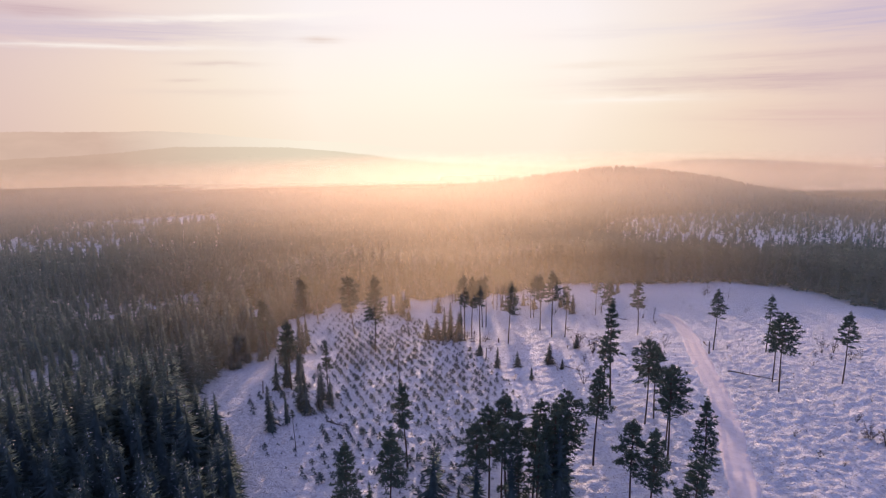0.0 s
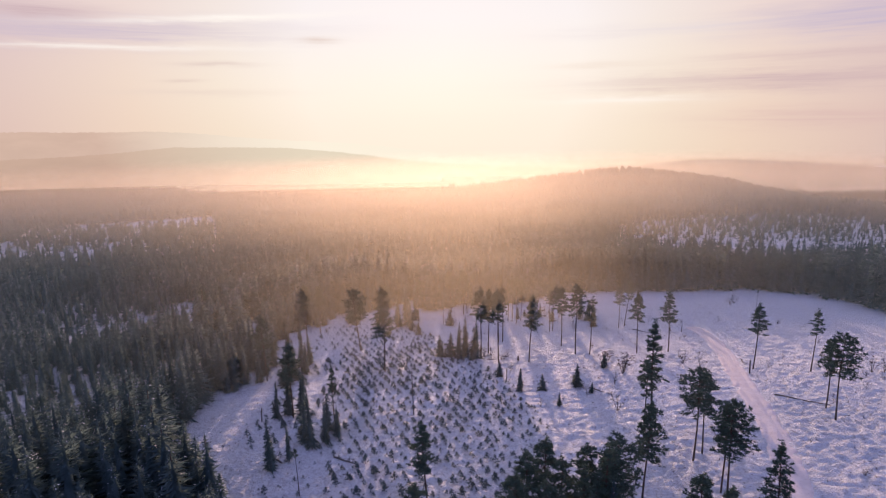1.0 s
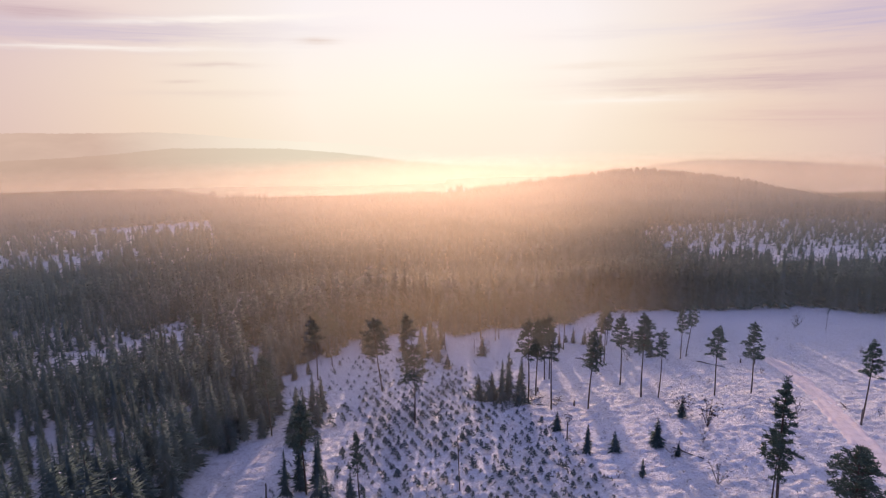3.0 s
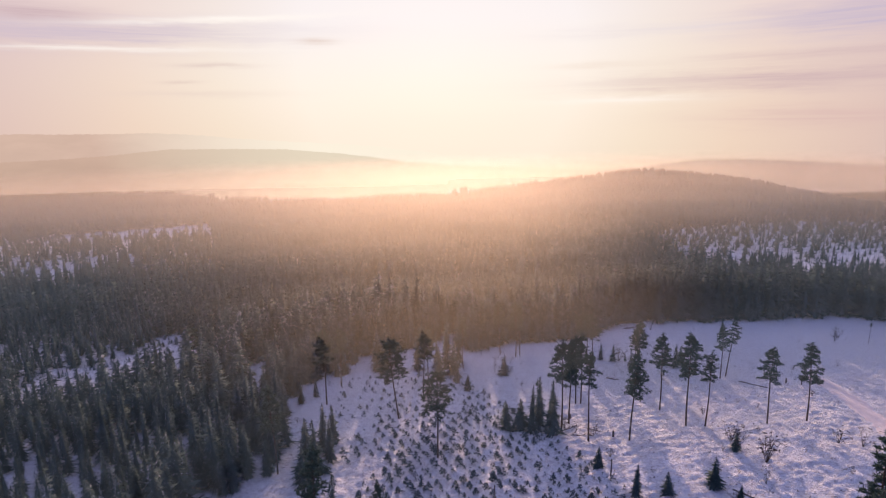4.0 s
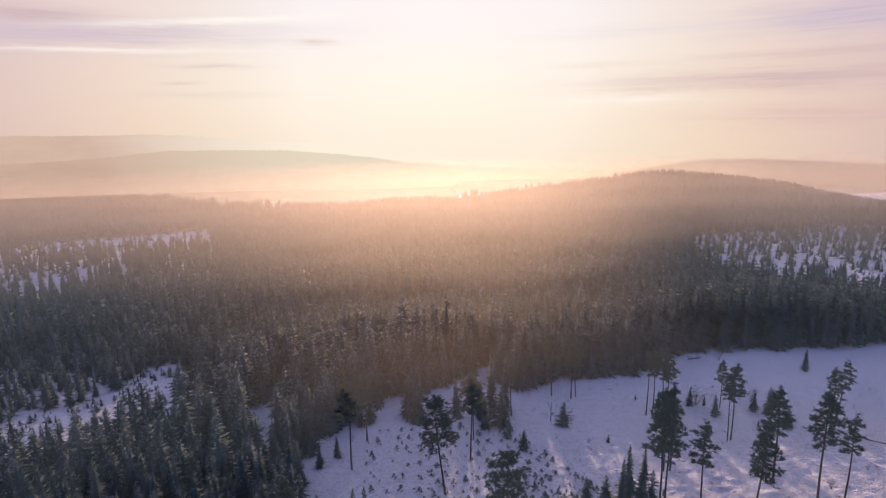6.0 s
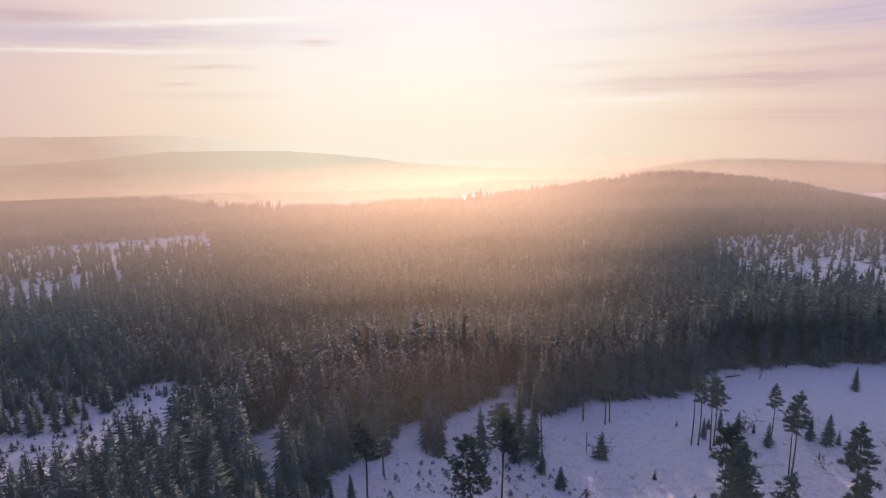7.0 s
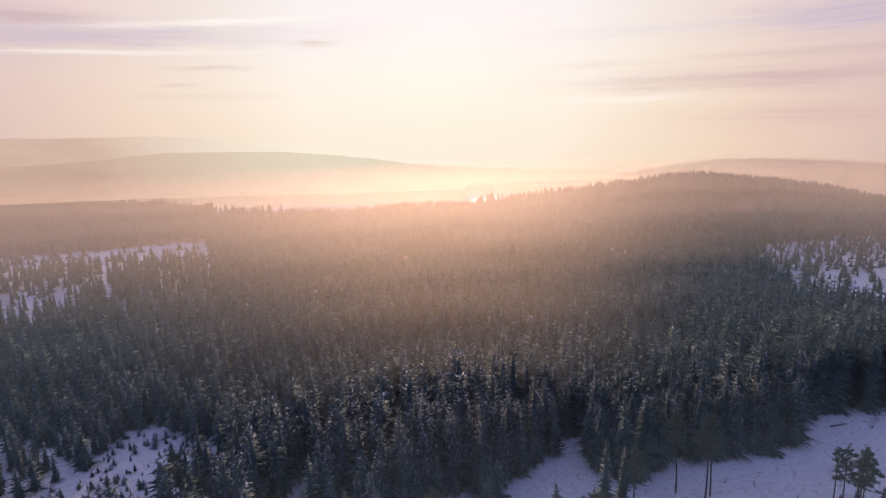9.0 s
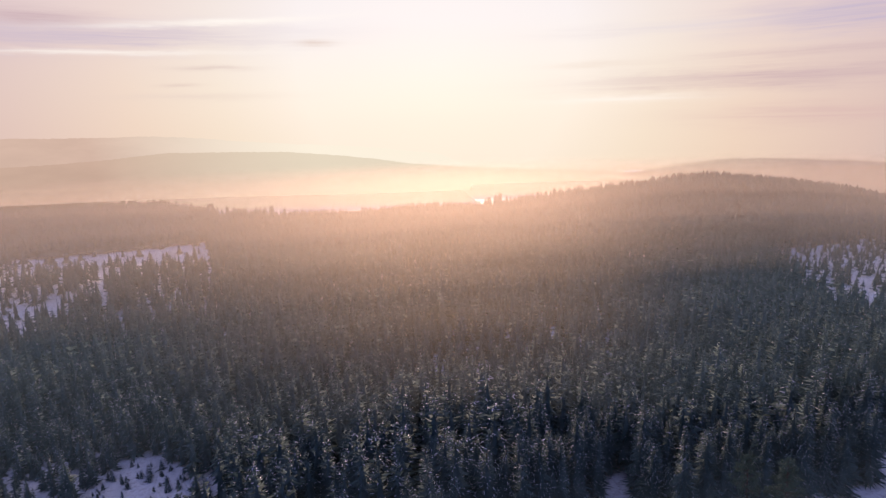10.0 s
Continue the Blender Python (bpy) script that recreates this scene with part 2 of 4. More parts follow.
# ---- mesh helpers ----
def mesh_of(name, v, f, mats, slots=None, shade=False, normals=None):
    """A mesh from arrays: v n x 3, f m x 3 (or m x 4), slots: material index of each face."""
    v, f = np.asarray(v, np.float32), np.asarray(f, np.int32)
    me = bpy.data.meshes.new(name)
    k = f.shape[1]
    me.vertices.add(len(v))
    me.vertices.foreach_set("co", v.ravel())
    me.loops.add(f.size)
    me.loops.foreach_set("vertex_index", f.ravel())
    me.polygons.add(len(f))
    me.polygons.foreach_set("loop_start", np.arange(0, f.size, k, dtype=np.int32))
    for m in mats:
        me.materials.append(m)
    if slots is not None:
        me.polygons.foreach_set("material_index", np.asarray(slots, np.int32))
    me.polygons.foreach_set("use_smooth", np.full(len(f), shade or normals is not None))
    me.update(calc_edges=True)
    if normals is not None:
        me.normals_split_custom_set_from_vertices(np.asarray(normals, np.float32))
    return me


def part(name, me, parent, label=""):
    ob = new(name, me)
    ob.parent = parent
    return tagged(ob, label)


class Heap:
    """Collects triangles with their material slots."""

    def __init__(self):
        self.v, self.f, self.s, self.n = [], [], [], 0

    def put(self, v, f, slot=0):
        v, f = np.asarray(v, float).reshape(-1, 3), np.asarray(f, int).reshape(-1, 3)
        self.v.append(v)
        self.f.append(f + self.n)
        self.s.append(np.full(len(f), slot))
        self.n += len(v)

    def arrays(self):
        return np.concatenate(self.v), np.concatenate(self.f), np.concatenate(self.s)


def tube(heap, pts, radii, sides=6, slot=0):
    """A tapered tube along a line of points."""
    pts = np.asarray(pts, float)
    g = np.gradient(pts, axis=0)
    rings = []
    for p, d, r in zip(pts, g, radii):
        d = d / (np.linalg.norm(d) + 1e-9)
        a = np.cross(d, (0.3, 0.9, 0.1) if abs(d[2]) > 0.8 else (0, 0, 1))
        a /= np.linalg.norm(a)
        b = np.cross(d, a)
        w = np.arange(sides) * 2 * np.pi / sides
        rings.append(p + r * (np.cos(w)[:, None] * a + np.sin(w)[:, None] * b))
    v = np.concatenate(rings)
    f = []
    for i in range(len(pts) - 1):
        for j in range(sides):
            a, b = i * sides + j, i * sides + (j + 1) % sides
            f += [(a, b, b + sides), (a, b + sides, a + sides)]
    e = (len(pts) - 1) * sides
    f += [(e, e + j, e + j + 1) for j in range(1, sides - 1)]
    heap.put(v, f, slot)


# ---- trees ----
def blades(hp, root, way, side, length, width, slot=0):
    """Thin pointed sprays, one triangle each."""
    n = len(root)
    v = np.stack([root + side * width[:, None], root - side * width[:, None], root + way * length[:, None]], 1).reshape(-1, 3)
    k = np.arange(n) * 3
    hp.put(v, np.c_[k, k + 1, k + 2], slot)


def unit(v):
    return v / (np.linalg.norm(v, axis=1)[:, None] + 1e-9)


def spruce_crown(rng, h, count, tiers, width, snow, fine, fleck=1.0):
    """A dark core with many thin drooping sprays round it, in loose tiers, and flecks of snow on their ends."""
    hp = Heap()
    # the dense heart of the crown: two ragged cones
    for f0, f1, r in ((0.05, 0.60, 0.48), (0.34, 0.90, 0.46)):
        a = rng.uniform(0, 6.28) + np.arange(7) * 6.283 / 7
        rr = width * h * (1 - f0) ** 0.75 * r * rng.uniform(0.6, 1.3, 7)
        hp.put(np.vstack([np.c_[np.cos(a) * rr, np.sin(a) * rr, h * f0 + rng.uniform(-0.03, 0.03, 7) * h], (0, 0, h * f1)]), [(i, (i + 1) % 7, 7) for i in range(7)], 0)
    lobes = rng.uniform(0, 6.28, 3)

    def spots(n):
        f = rng.random(n) ** 1.25
        f = (np.floor(f * tiers) + 0.5 + rng.normal(0, 0.45, n)) / tiers
        f = np.clip(f, 0.0, 0.985)
        a = rng.uniform(0, 6.283, n)
        r = (width * h * (1 - f) ** 0.75 + 0.016 * h) * rng.uniform(0.5, 1.25, n) * (1 + 0.18 * np.sin(2 * a + lobes[0]) + 0.18 * np.sin(3 * a + 9 * f + lobes[1]))
        return f, a, r

    f, a, r = spots(count)
    out = np.c_[np.cos(a), np.sin(a), np.zeros(count)]
    droop = rng.uniform(0.10, 0.75, count) - 0.55 * f
    way = unit(out + np.c_[0 * a, 0 * a, -droop] + rng.normal(0, 0.16, (count, 3)))
    side = unit(np.cross(way, (0, 0, 1)) + rng.normal(0, 0.55, (count, 3)))
    root = out * (r * 0.28)[:, None] + np.c_[0 * a, 0 * a, h * (0.07 + 0.90 * f) - 0.28 * r * droop]
    blades(hp, root, way, side, r * 0.8, (r * 0.15 + 0.03) * fine)
    if snow > 0:
        n = int(count * snow)
        f, a, r = spots(n)
        out = np.c_[np.cos(a), np.sin(a), np.zeros(n)]
        droop = rng.uniform(0.2, 0.9, n) - 0.45 * f
        way = unit(out * 0.8 + np.c_[0 * a, 0 * a, -droop] + rng.normal(0, 0.3, (n, 3)))
        side = unit(np.cross(way, out + (0, 0, 0.8)) + rng.normal(0, 0.3, (n, 3)))
        root = out * (r * rng.uniform(0.72, 0.98, n))[:, None] + np.c_[0 * a, 0 * a, h * (0.075 + 0.90 * f) - 0.5 * r * droop]
        blades(hp, root, way, side, rng.uniform(0.11, 0.22, n) * fleck * h / 10, rng.uniform(0.022, 0.038, n) * fleck * h / 10, 1)
    hp.put([(0.07, 0, h * 0.93), (-0.04, 0.06, h * 0.93), (-0.04, -0.06, h * 0.93), (0, 0, h * 1.02)], [(0, 1, 3), (1, 2, 3), (2, 0, 3)], 0)
    return hp


def outward(v, f, h):
    """Normals that point away from the stem, and the faces turned to suit them, so that a crown shades as one soft cone."""
    n = np.c_[v[:, 0], v[:, 1], 0.25 * np.hypot(v[:, 0], v[:, 1]) + 0.02 * h]
    n = unit(n)
    g = np.cross(v[f[:, 1]] - v[f[:, 0]], v[f[:, 2]] - v[f[:, 0]])
    back = (g * n[f].mean(1)).sum(1) < 0
    f = f.copy()
    f[back] = f[back][:, ::-1]
    return n, f


def spruce_stem(rng, h, sides=6):
    hp = Heap()
    tube(hp, [(0, 0, -0.5), (0, 0, h * 0.45), (0, 0, h * 0.95)], [0.011 * h + 0.03, 0.007 * h + 0.02, 0.02], sides)
    return hp


def far_spruce(rng, h, width):
    """A ragged stack of three skirts, for woods in the distance."""
    hp = Heap()
    for f0, f1, r in ((0.1, 0.52, 1.0), (0.4, 0.78, 0.72), (0.66, 1.04, 0.42)):
        n = 6
        a = rng.uniform(0, 6.28) + np.arange(n) * 6.283 / n
        rr = width * h * r * rng.uniform(0.65, 1.25, n)
        v = np.c_[np.cos(a) * rr, np.sin(a) * rr, h * f0 + rng.uniform(-0.05, 0.05, n) * h]
        hp.put(np.vstack([v, (0, 0, h * f1)]), [(i, (i + 1) % n, n) for i in range(n)], 1 if rng.random() < 0.12 else 0)
    return hp


def clump(hp, rng, c, r, n, slot=0):
    """A tuft of needle sprays round a twig's end."""
    d = rng.normal(size=(n, 3))
    d[:, 2] = d[:, 2] * 0.45 + 0.25
    d = unit(d)
    blades(hp, c + d * r * 0.05, d, unit(np.cross(d, rng.normal(size=(n, 3)))), r * rng.uniform(0.6, 1.15, n), r * rng.uniform(0.10, 0.16, n), slot)


def build_pine(name, seed, h, bare, spread, clumps, needles_per, lean=0.0, label="", taper=1.0):
    """A tall pine: bare stem, a few limbs, an open uneven crown."""
    rng = np.random.default_rng(seed)
    root = new(name)
    hp = Heap()
    z = np.linspace(0, 1, 8)
    bend = np.c_[lean * h * z ** 1.5 + 0.12 * np.sin(z * 5 + seed), 0.12 * np.cos(z * 4 + seed), z * h - 0.4 * (z == 0)]
    tube(hp, bend, 0.155 * (h / 16) * (1 - 0.85 * z) + 0.015, 7)
    v, f, s = hp.arrays()
    part("trunk", mesh_of("trunk", v, f, [PINEBARK], s, True), root)
    crown, limbs = Heap(), Heap()
    base = bare * h
    tier = max(5, round((h - base) / 0.8))
    for i in range(clumps):
        f = (i + rng.uniform(0, 1)) / clumps
        f = (math.floor(f * tier) + 0.5 + rng.uniform(-0.16, 0.16)) / tier
        zz = base + (h * 0.96 - base) * f
        # rounded head, blunt cone or sharp cone
        prof = {1.0: math.sin(math.pi * min(1, 0.24 + 0.72 * f)) ** 0.7, 1.5: min(1, 0.6 + 1.6 * f) * (1 - f) ** 0.62 + 0.10, 2.0: (1 - f) ** 0.85 + 0.06}[taper]
        reach = spread * prof * rng.uniform(0.55, 1.2) + 0.15
        a = i * 2.4 + rng.uniform(-0.7, 0.7)
        stem = np.array([np.interp(zz, bend[:, 2], bend[:, k]) for k in range(2)])
        o = np.array((*stem, zz))
        rise = rng.uniform(-0.30, 0.05) + 0.45 * f
        tip = np.array((stem[0] + math.cos(a) * reach, stem[1] + math.sin(a) * reach, zz + rise * reach))
        mid = (o + tip) / 2 + (0, 0, 0.07 * reach)
        across = np.array((-math.sin(a), math.cos(a), 0))
        tube(limbs, [o, mid, tip], [0.045, 0.03, 0.012], 3)
        for k in range(max(3, int(needles_per * (0.35 + 0.65 * min(1, reach / spread))))):
            g = rng.uniform(0.18, 1.0) ** 0.8
            c = o + (tip - o) * g + across * rng.uniform(-0.42, 0.42) * reach * (1.15 - 0.75 * g) + (0, 0, rng.normal(0.04, 0.09))
            clump(crown, rng, c, rng.uniform(0.30, 0.54), 12)
    for k in range(needles_per):
        clump(crown, rng, bend[-1] + rng.normal(0, 1, 3) * (0.16, 0.16, 0.35) - (0, 0, 0.35), 0.36, 10)
    for i in range(5):
        zz, a, l = base * rng.uniform(0.55, 1.0), rng.uniform(0, 6.28), rng.uniform(0.4, 1.3)
        tube(limbs, [(0.05, 0, zz), (math.cos(a) * l, math.sin(a) * l, zz - 0.2 * l)], [0.03, 0.01], 3)
    v, f, s = limbs.arrays()
    tagged(part("branchwork", mesh_of("branchwork", v, f, [PINEBARK], s), root), kind="stuff")
    v, f, s = crown.arrays()
    part("crown", mesh_of("crown", v, f, [PINE], s), root)
    return tagged(root, label, "pine tree", "pines left standing in the clearing")


def build_spruce(name, seed, h, count, tiers, width, snow, fine, label, group):
    rng = np.random.default_rng(seed)
    root = new(name)
    v, f, s = spruce_stem(rng, h).arrays()
    part("trunk", mesh_of("trunk", v, f, [BARK], s, True), root)
    v, f, s = spruce_crown(rng, h, count, tiers, width, snow, fine).arrays()
    n, f = outward(v, f, h)
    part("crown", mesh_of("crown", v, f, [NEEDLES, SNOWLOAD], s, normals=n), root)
    return tagged(root, label, "spruce tree", group)


def placed(x, y, h, size, turn, lean=0.0, z=None, stretch=1.0):
    k = h / size
    m = pose(x, y, stand_z(x, y) if z is None else z, 0, lean, 0) @ pose(0, 0, 0, 0, 0, turn)
    return m @ Matrix.Diagonal((k * stretch, k * stretch, k, 1))


def build_forest():
    """Spruce woods round the clearing, up the hill and out to the ridges."""
    rng = np.random.default_rng(5)
    kinds = {
        "near": [spruce_crown(np.random.default_rng(20 + i), 10.0, 190, 15, w, sn, 1.05, 1.4 if sn > 0.2 else 1.0) for i, (w, sn) in enumerate([(0.12, 0.16), (0.15, 0.05), (0.13, 0.42), (0.11, 0.10), (0.16, 0.26), (0.14, 0.03)])]
        + [spruce_crown(np.random.default_rng(27), 10.0, 90, 12, 0.17, 1.6, 1.2, 3.2)],
        "front": [spruce_crown(np.random.default_rng(120 + i), 10.0, 740, 18, w, sn, 0.42) for i, (w, sn) in enumerate([(0.13, 0.10), (0.15, 0.04), (0.14, 0.20), (0.12, 0.08)])],
        "mid": [spruce_crown(np.random.default_rng(40 + i), 10.0, 64, 9, w, sn, 1.7) for i, (w, sn) in enumerate([(0.13, 0.20), (0.16, 0.05), (0.14, 0.35), (0.12, 0.12)])],
        "far": [far_spruce(np.random.default_rng(60 + i), 10.0, w) for i, w in enumerate([0.16, 0.2, 0.14, 0.18])]}
    kinds["mid"] += kinds["near"][:4]
    kinds["beyond"] = kinds["far"]
    kinds["near"] += kinds["front"]
    for hp in kinds["near"] + kinds["front"]:
        tube(hp, [(0, 0, -0.6), (0, 0, 7.0)], [0.13, 0.03], 3, 2)
    protos = []
    for i, (w, sn, text) in enumerate([(0.12, 0.30, "snow-flecked dark green spruce at the forest edge"), (0.14, 0.06, "dark green spruce with little snow in dense woods"),
                                       (0.13, 0.6, "young spruce with white frosted branches in dense woods"), (0.15, 0.15, "broad dark spruce dusted with snow in the woods")]):
        protos.append(build_spruce("spruce", 80 + i, 10.0, 960, 19, w, 0.4 * sn, 0.52, text, "spruces at the edge of the clearing"))
    levels_of = {"near": 6, "mid": 4, "far": 4, "beyond": 4}
    for tag, y0, y1, step in (("near", 40, 275, 3.5), ("mid", 275, 460, 3.9), ("far", 460, 770, 4.6), ("beyond", 600, 860, 5.5)):
        gx, gy = np.meshgrid(np.arange(-700, 700, step), np.arange(y0, y1, step))
        x, y = (gx + rng.uniform(-0.45, 0.45, gx.shape) * step).ravel(), (gy + rng.uniform(-0.45, 0.45, gy.shape) * step).ravel()
        if tag == "near":
            # thickly sown young trees in the frosted patch
            x, y = np.append(x, rng.uniform(-140, -72, 760)), np.append(y, rng.uniform(180, 242, 760))
            sown = np.arange(len(x)) >= gx.size
            # extra trees at the far edge of the clearing, added to block sun streaks on its snow
            x, y, sown = np.append(x, rng.uniform(-14, 16, 80)), np.append(y, rng.uniform(213, 262, 80)), np.append(sown, np.zeros(80, bool))
        else:
            sown = np.zeros(len(x), bool)
        # only where the valley opens ahead of the flight
        keep = (x < 20 + 0.78 * y) & (x > -55 - 0.82 * y + 0.2 * np.minimum(y, 125))
        roll = rng.random(x.shape)
        keep &= ~(inside(x, y, CLEARING) | inside(x, y, GAP) | inside(x, y, OPENING))
        keep &= ~((x < -66) & (y > 95) & (y < 160) & (roll > 0.88))
        keep &= ~(inside(x, y, YOUNG) & (roll > 0.55))
        low = value_noise(x / 14, y / 14, 19)
        far_side = smooth(505, 440, y + 0.25 * (x + 250))
        keep &= ~(inside(x, y, FIELD_WEST) & (roll > 0.03 + (0.34 + 1.0 * np.clip(low, 0, 1)) * far_side))
        keep &= ~(inside(x, y, SCATTER_WEST) & (roll > 0.46)) & ~(inside(x, y, HOLLOW) & (roll > 0.12))
        keep &= (x < -130 - 0.9 * (y - 600) - 120 * roll) if tag == "beyond" else (y < 650 - 40 * smooth(-60, -160, x) + 50 * smooth(240, 340, x))
        keep &= ~(inside(x, y, FIELD_EAST) & (roll > np.where(x > 105, 0.33, 0.52) + 0.6 * smooth(330, 405, y - 0.15 * (220 - x)) + 0.4 * np.clip(low, 0, 1)))
        keep &= ~sown | inside(x, y, YOUNG)
        x, y = x[keep], y[keep]
        patch = value_noise(x / 45, y / 45, 8)
        h = 11.0 + 7 * patch + rng.normal(0, 2.1, x.shape)
        west = smooth(-60, -110, x) * smooth(300, 230, y)
        h = h * (1 - 0.25 * west)
        h = np.where(inside(x, y, YOUNG), rng.uniform(0.08, 0.24, x.shape) * h, h)
        h = np.minimum(h, 15.5)
        h = h + 5.5 * np.exp(-((x + 56) / 20) ** 2 - ((y - 98) / 32) ** 2)
        # edge trees raised so that they shade the clearing's far end
        h = h + 3.0 * smooth(190, 205, y) * smooth(275, 240, y) * smooth(-62, -45, x)
        h = np.where((y > 240) & (x > 30), h + 2.0, h)
        h = np.where(y > 460, 11.5 + np.where(y > 560, 0.55, 0.35) * (h - 11.5), h)
        h = np.where((y > 520) & (x > -5) & (x < 60) & (rng.random(x.shape) < 0.10), h + rng.uniform(1, 3.5, x.shape), h)
        lone = inside(x, y, FIELD_WEST) | inside(x, y, FIELD_EAST)
        h = np.where(lone, h * (0.2 + np.where(x > 0, 0.35, 0.6) * rng.random(x.shape) ** 1.3), h)
        z = land(x, y)
        frost = value_noise(x / 30, y / 30, 9) + rng.uniform(-0.35, 0.35, x.shape)
        frost = frost + 0.42 * west - 0.35 * np.exp(-((x + 56) / 22) ** 2 - ((y - 98) / 36) ** 2)
        frost = np.where(inside(x, y, YOUNG), 0.45, frost)
        turn, wide = rng.uniform(0, 6.283, x.shape), rng.uniform(0.85, 1.2, x.shape) * np.where(y > 460, 1.9, np.where(y > 275, 1.5, 1.4))
        wide = np.where(inside(x, y, YOUNG), 1.5 * wide, wide)
        close = (tag == "near") & (y < 165) & (x > -110) & (x < -20)
        wide = np.where(close, 0.76 * wide, wide)
        soft = inside(x, y, YOUNG) & (tag == "near")
        which = np.clip(((frost + 0.6) / 1.2 * levels_of[tag]).astype(int), 0, levels_of[tag] - 1)
        which = np.where(soft & (turn > 1.0), 6, which)
        # the woods that the flight passes closest
        which = np.where(close, 7 + which * 4 // 6, which)
        if tag == "mid":
            # scattered trees in the open fields have room for full branches
            wide = np.where(lone, wide * 1.5, wide)
        order = {"near": [1, 5, 3, 0, 4, 2, 6, 8, 10, 7, 9], "mid": [1, 3, 0, 2, 5, 7, 4, 6], "far": [0, 1, 2, 3], "beyond": [0, 1, 2, 3]}[tag]
        single = np.zeros(x.shape, bool)
        if tag == "near":
            # the edge of the clearing beside and ahead of the flight stands tree by tree
            edge = np.zeros(x.shape, bool)
            for dx, dy in ((9, 0), (0, -10), (7, -8), (-8, -6)):
                edge |= inside(x + dx, y + dy, CLEARING)
            single = edge & (y > 80) & (x < 90)
            for i in np.flatnonzero(single)[:300]:
                p = protos[[1, 3, 0, 2][min(3, int((frost[i] + 0.6) / 1.2 * 4))]]
                copy_thing(p, placed(x[i], y[i], h[i], 10.0, math.degrees(turn[i]), rng.uniform(-1.5, 1.5), z[i], rng.uniform(1.1, 1.4)))
            single[np.flatnonzero(single)[300:]] = False
        vs, ns, fs, ss, n = [], [], [], [], 0
        for w, k in enumerate(order):
            v, f, s = kinds[tag][k].arrays()
            nv, f = outward(v, f, 10.0)
            idx = np.flatnonzero((which == w) & ~single)
            if not len(idx):
                continue
            sc = h[idx] / 10.0
            c, q = np.cos(turn[idx]), np.sin(turn[idx])
            X = (v[None, :, 0] * c[:, None] - v[None, :, 1] * q[:, None]) * (sc * wide[idx])[:, None] + x[idx][:, None]
            Y = (v[None, :, 0] * q[:, None] + v[None, :, 1] * c[:, None]) * (sc * wide[idx])[:, None] + y[idx][:, None]
            Z = v[None, :, 2] * sc[:, None] + z[idx][:, None]
            vs.append(np.stack([X, Y, Z], -1).reshape(-1, 3))
            ns.append(np.stack([nv[None, :, 0] * c[:, None] - nv[None, :, 1] * q[:, None], nv[None, :, 0] * q[:, None] + nv[None, :, 1] * c[:, None], np.broadcast_to(nv[None, :, 2], X.shape)], -1).reshape(-1, 3))
            fs.append((f[None] + (np.arange(len(idx)) * len(v))[:, None, None] + n).reshape(-1, 3))
            ss.append(np.tile(s, len(idx)))
            n += len(idx) * len(v)
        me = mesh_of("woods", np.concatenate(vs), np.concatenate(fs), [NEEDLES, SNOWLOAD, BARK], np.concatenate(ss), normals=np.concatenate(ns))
        name, text = {"near": ("spruce_forest", "dense snow-flecked spruce forest round the clearing"), "mid": ("spruce_forest", "dark spruce forest in the valley, dusted with snow"),
                      "far": ("hill_forest", "distant dark spruce forest over the wooded hill"), "beyond": ("valley_forest", "far spruce forest fading into the haze of the valley")}[tag]
        tagged(new(name, me), text, "forest", kind="stuff")
    for p in protos:
        for o in (*p.children_recursive, p):
            bpy.data.objects.remove(o)


# ---- the land ----
def build_ground():
    def axis(a, b, lo, hi, fine):
        s, out = fine, list(np.arange(lo, hi + fine, fine))
        v = hi + fine
        while v < b:
            s = min(s * 1.18, 240)
            v += s
            out.append(v)
        s, v = fine, lo
        while v > a:
            s = min(s * 1.18, 240)
            v -= s
            out.insert(0, v)
        return np.array(out)

    xs, ys = axis(-3400, 3400, -60, 118, 0.49), axis(-900, 4300, 64, 226, 0.49)
    gx, gy = np.meshgrid(xs, ys)
    x, y = gx.ravel(), gy.ravel()
    rd = road_distance(x, y)
    z = land(x, y) + hummocks(x, y, rd) - 0.06 * smooth(3.4, 2.2, rd)
    n, m = len(ys), len(xs)
    i = (np.arange(n - 1)[:, None] * m + np.arange(m - 1)[None]).ravel()
    me = mesh_of("ground", np.c_[x, y, z], np.c_[i, i + 1, i + m + 1, i + m], [SNOW], None, True)
    tagged(new("ground", me), "snow-covered uneven ground of a felled clearing and valley", "snow", kind="structure")


def build_road():
    q, d = road_line(240)
    side = np.c_[d[:, 1], -d[:, 0]]
    off = np.linspace(-2.6, 2.6, 25)
    prof = 0.03 * np.exp(-((off) / 0.5) ** 2) - 0.05 * np.exp(-((np.abs(off) - 0.95) / 0.32) ** 2) - 0.20 * smooth(1.9, 2.6, np.abs(off))
    p = q[:, None, :] + off[None, :, None] * side[:, None, :]
    x, y = p[..., 0], p[..., 1]
    wob = 0.10 * value_noise(x / 0.9, y / 0.9, 21) + 0.10 * value_noise(x / 3, y / 3, 22)
    z = land(x, y) + 0.04 + prof[None] + wob + 0.30 * value_noise(x / 1.3, y / 1.3, 23) * smooth(1.0, 2.0, np.abs(off))[None]
    n, m = x.shape
    i = (np.arange(n - 1)[:, None] * m + np.arange(m - 1)[None]).ravel()
    me = mesh_of("road", np.c_[x.ravel(), y.ravel(), z.ravel()], np.c_[i, i + 1, i + m + 1, i + m], [ROADSNOW], None, True)
    tagged(new("road", me), "narrow forest road of packed snow with wheel tracks", "road", kind="structure")


build_ground()
build_road()
build_forest()


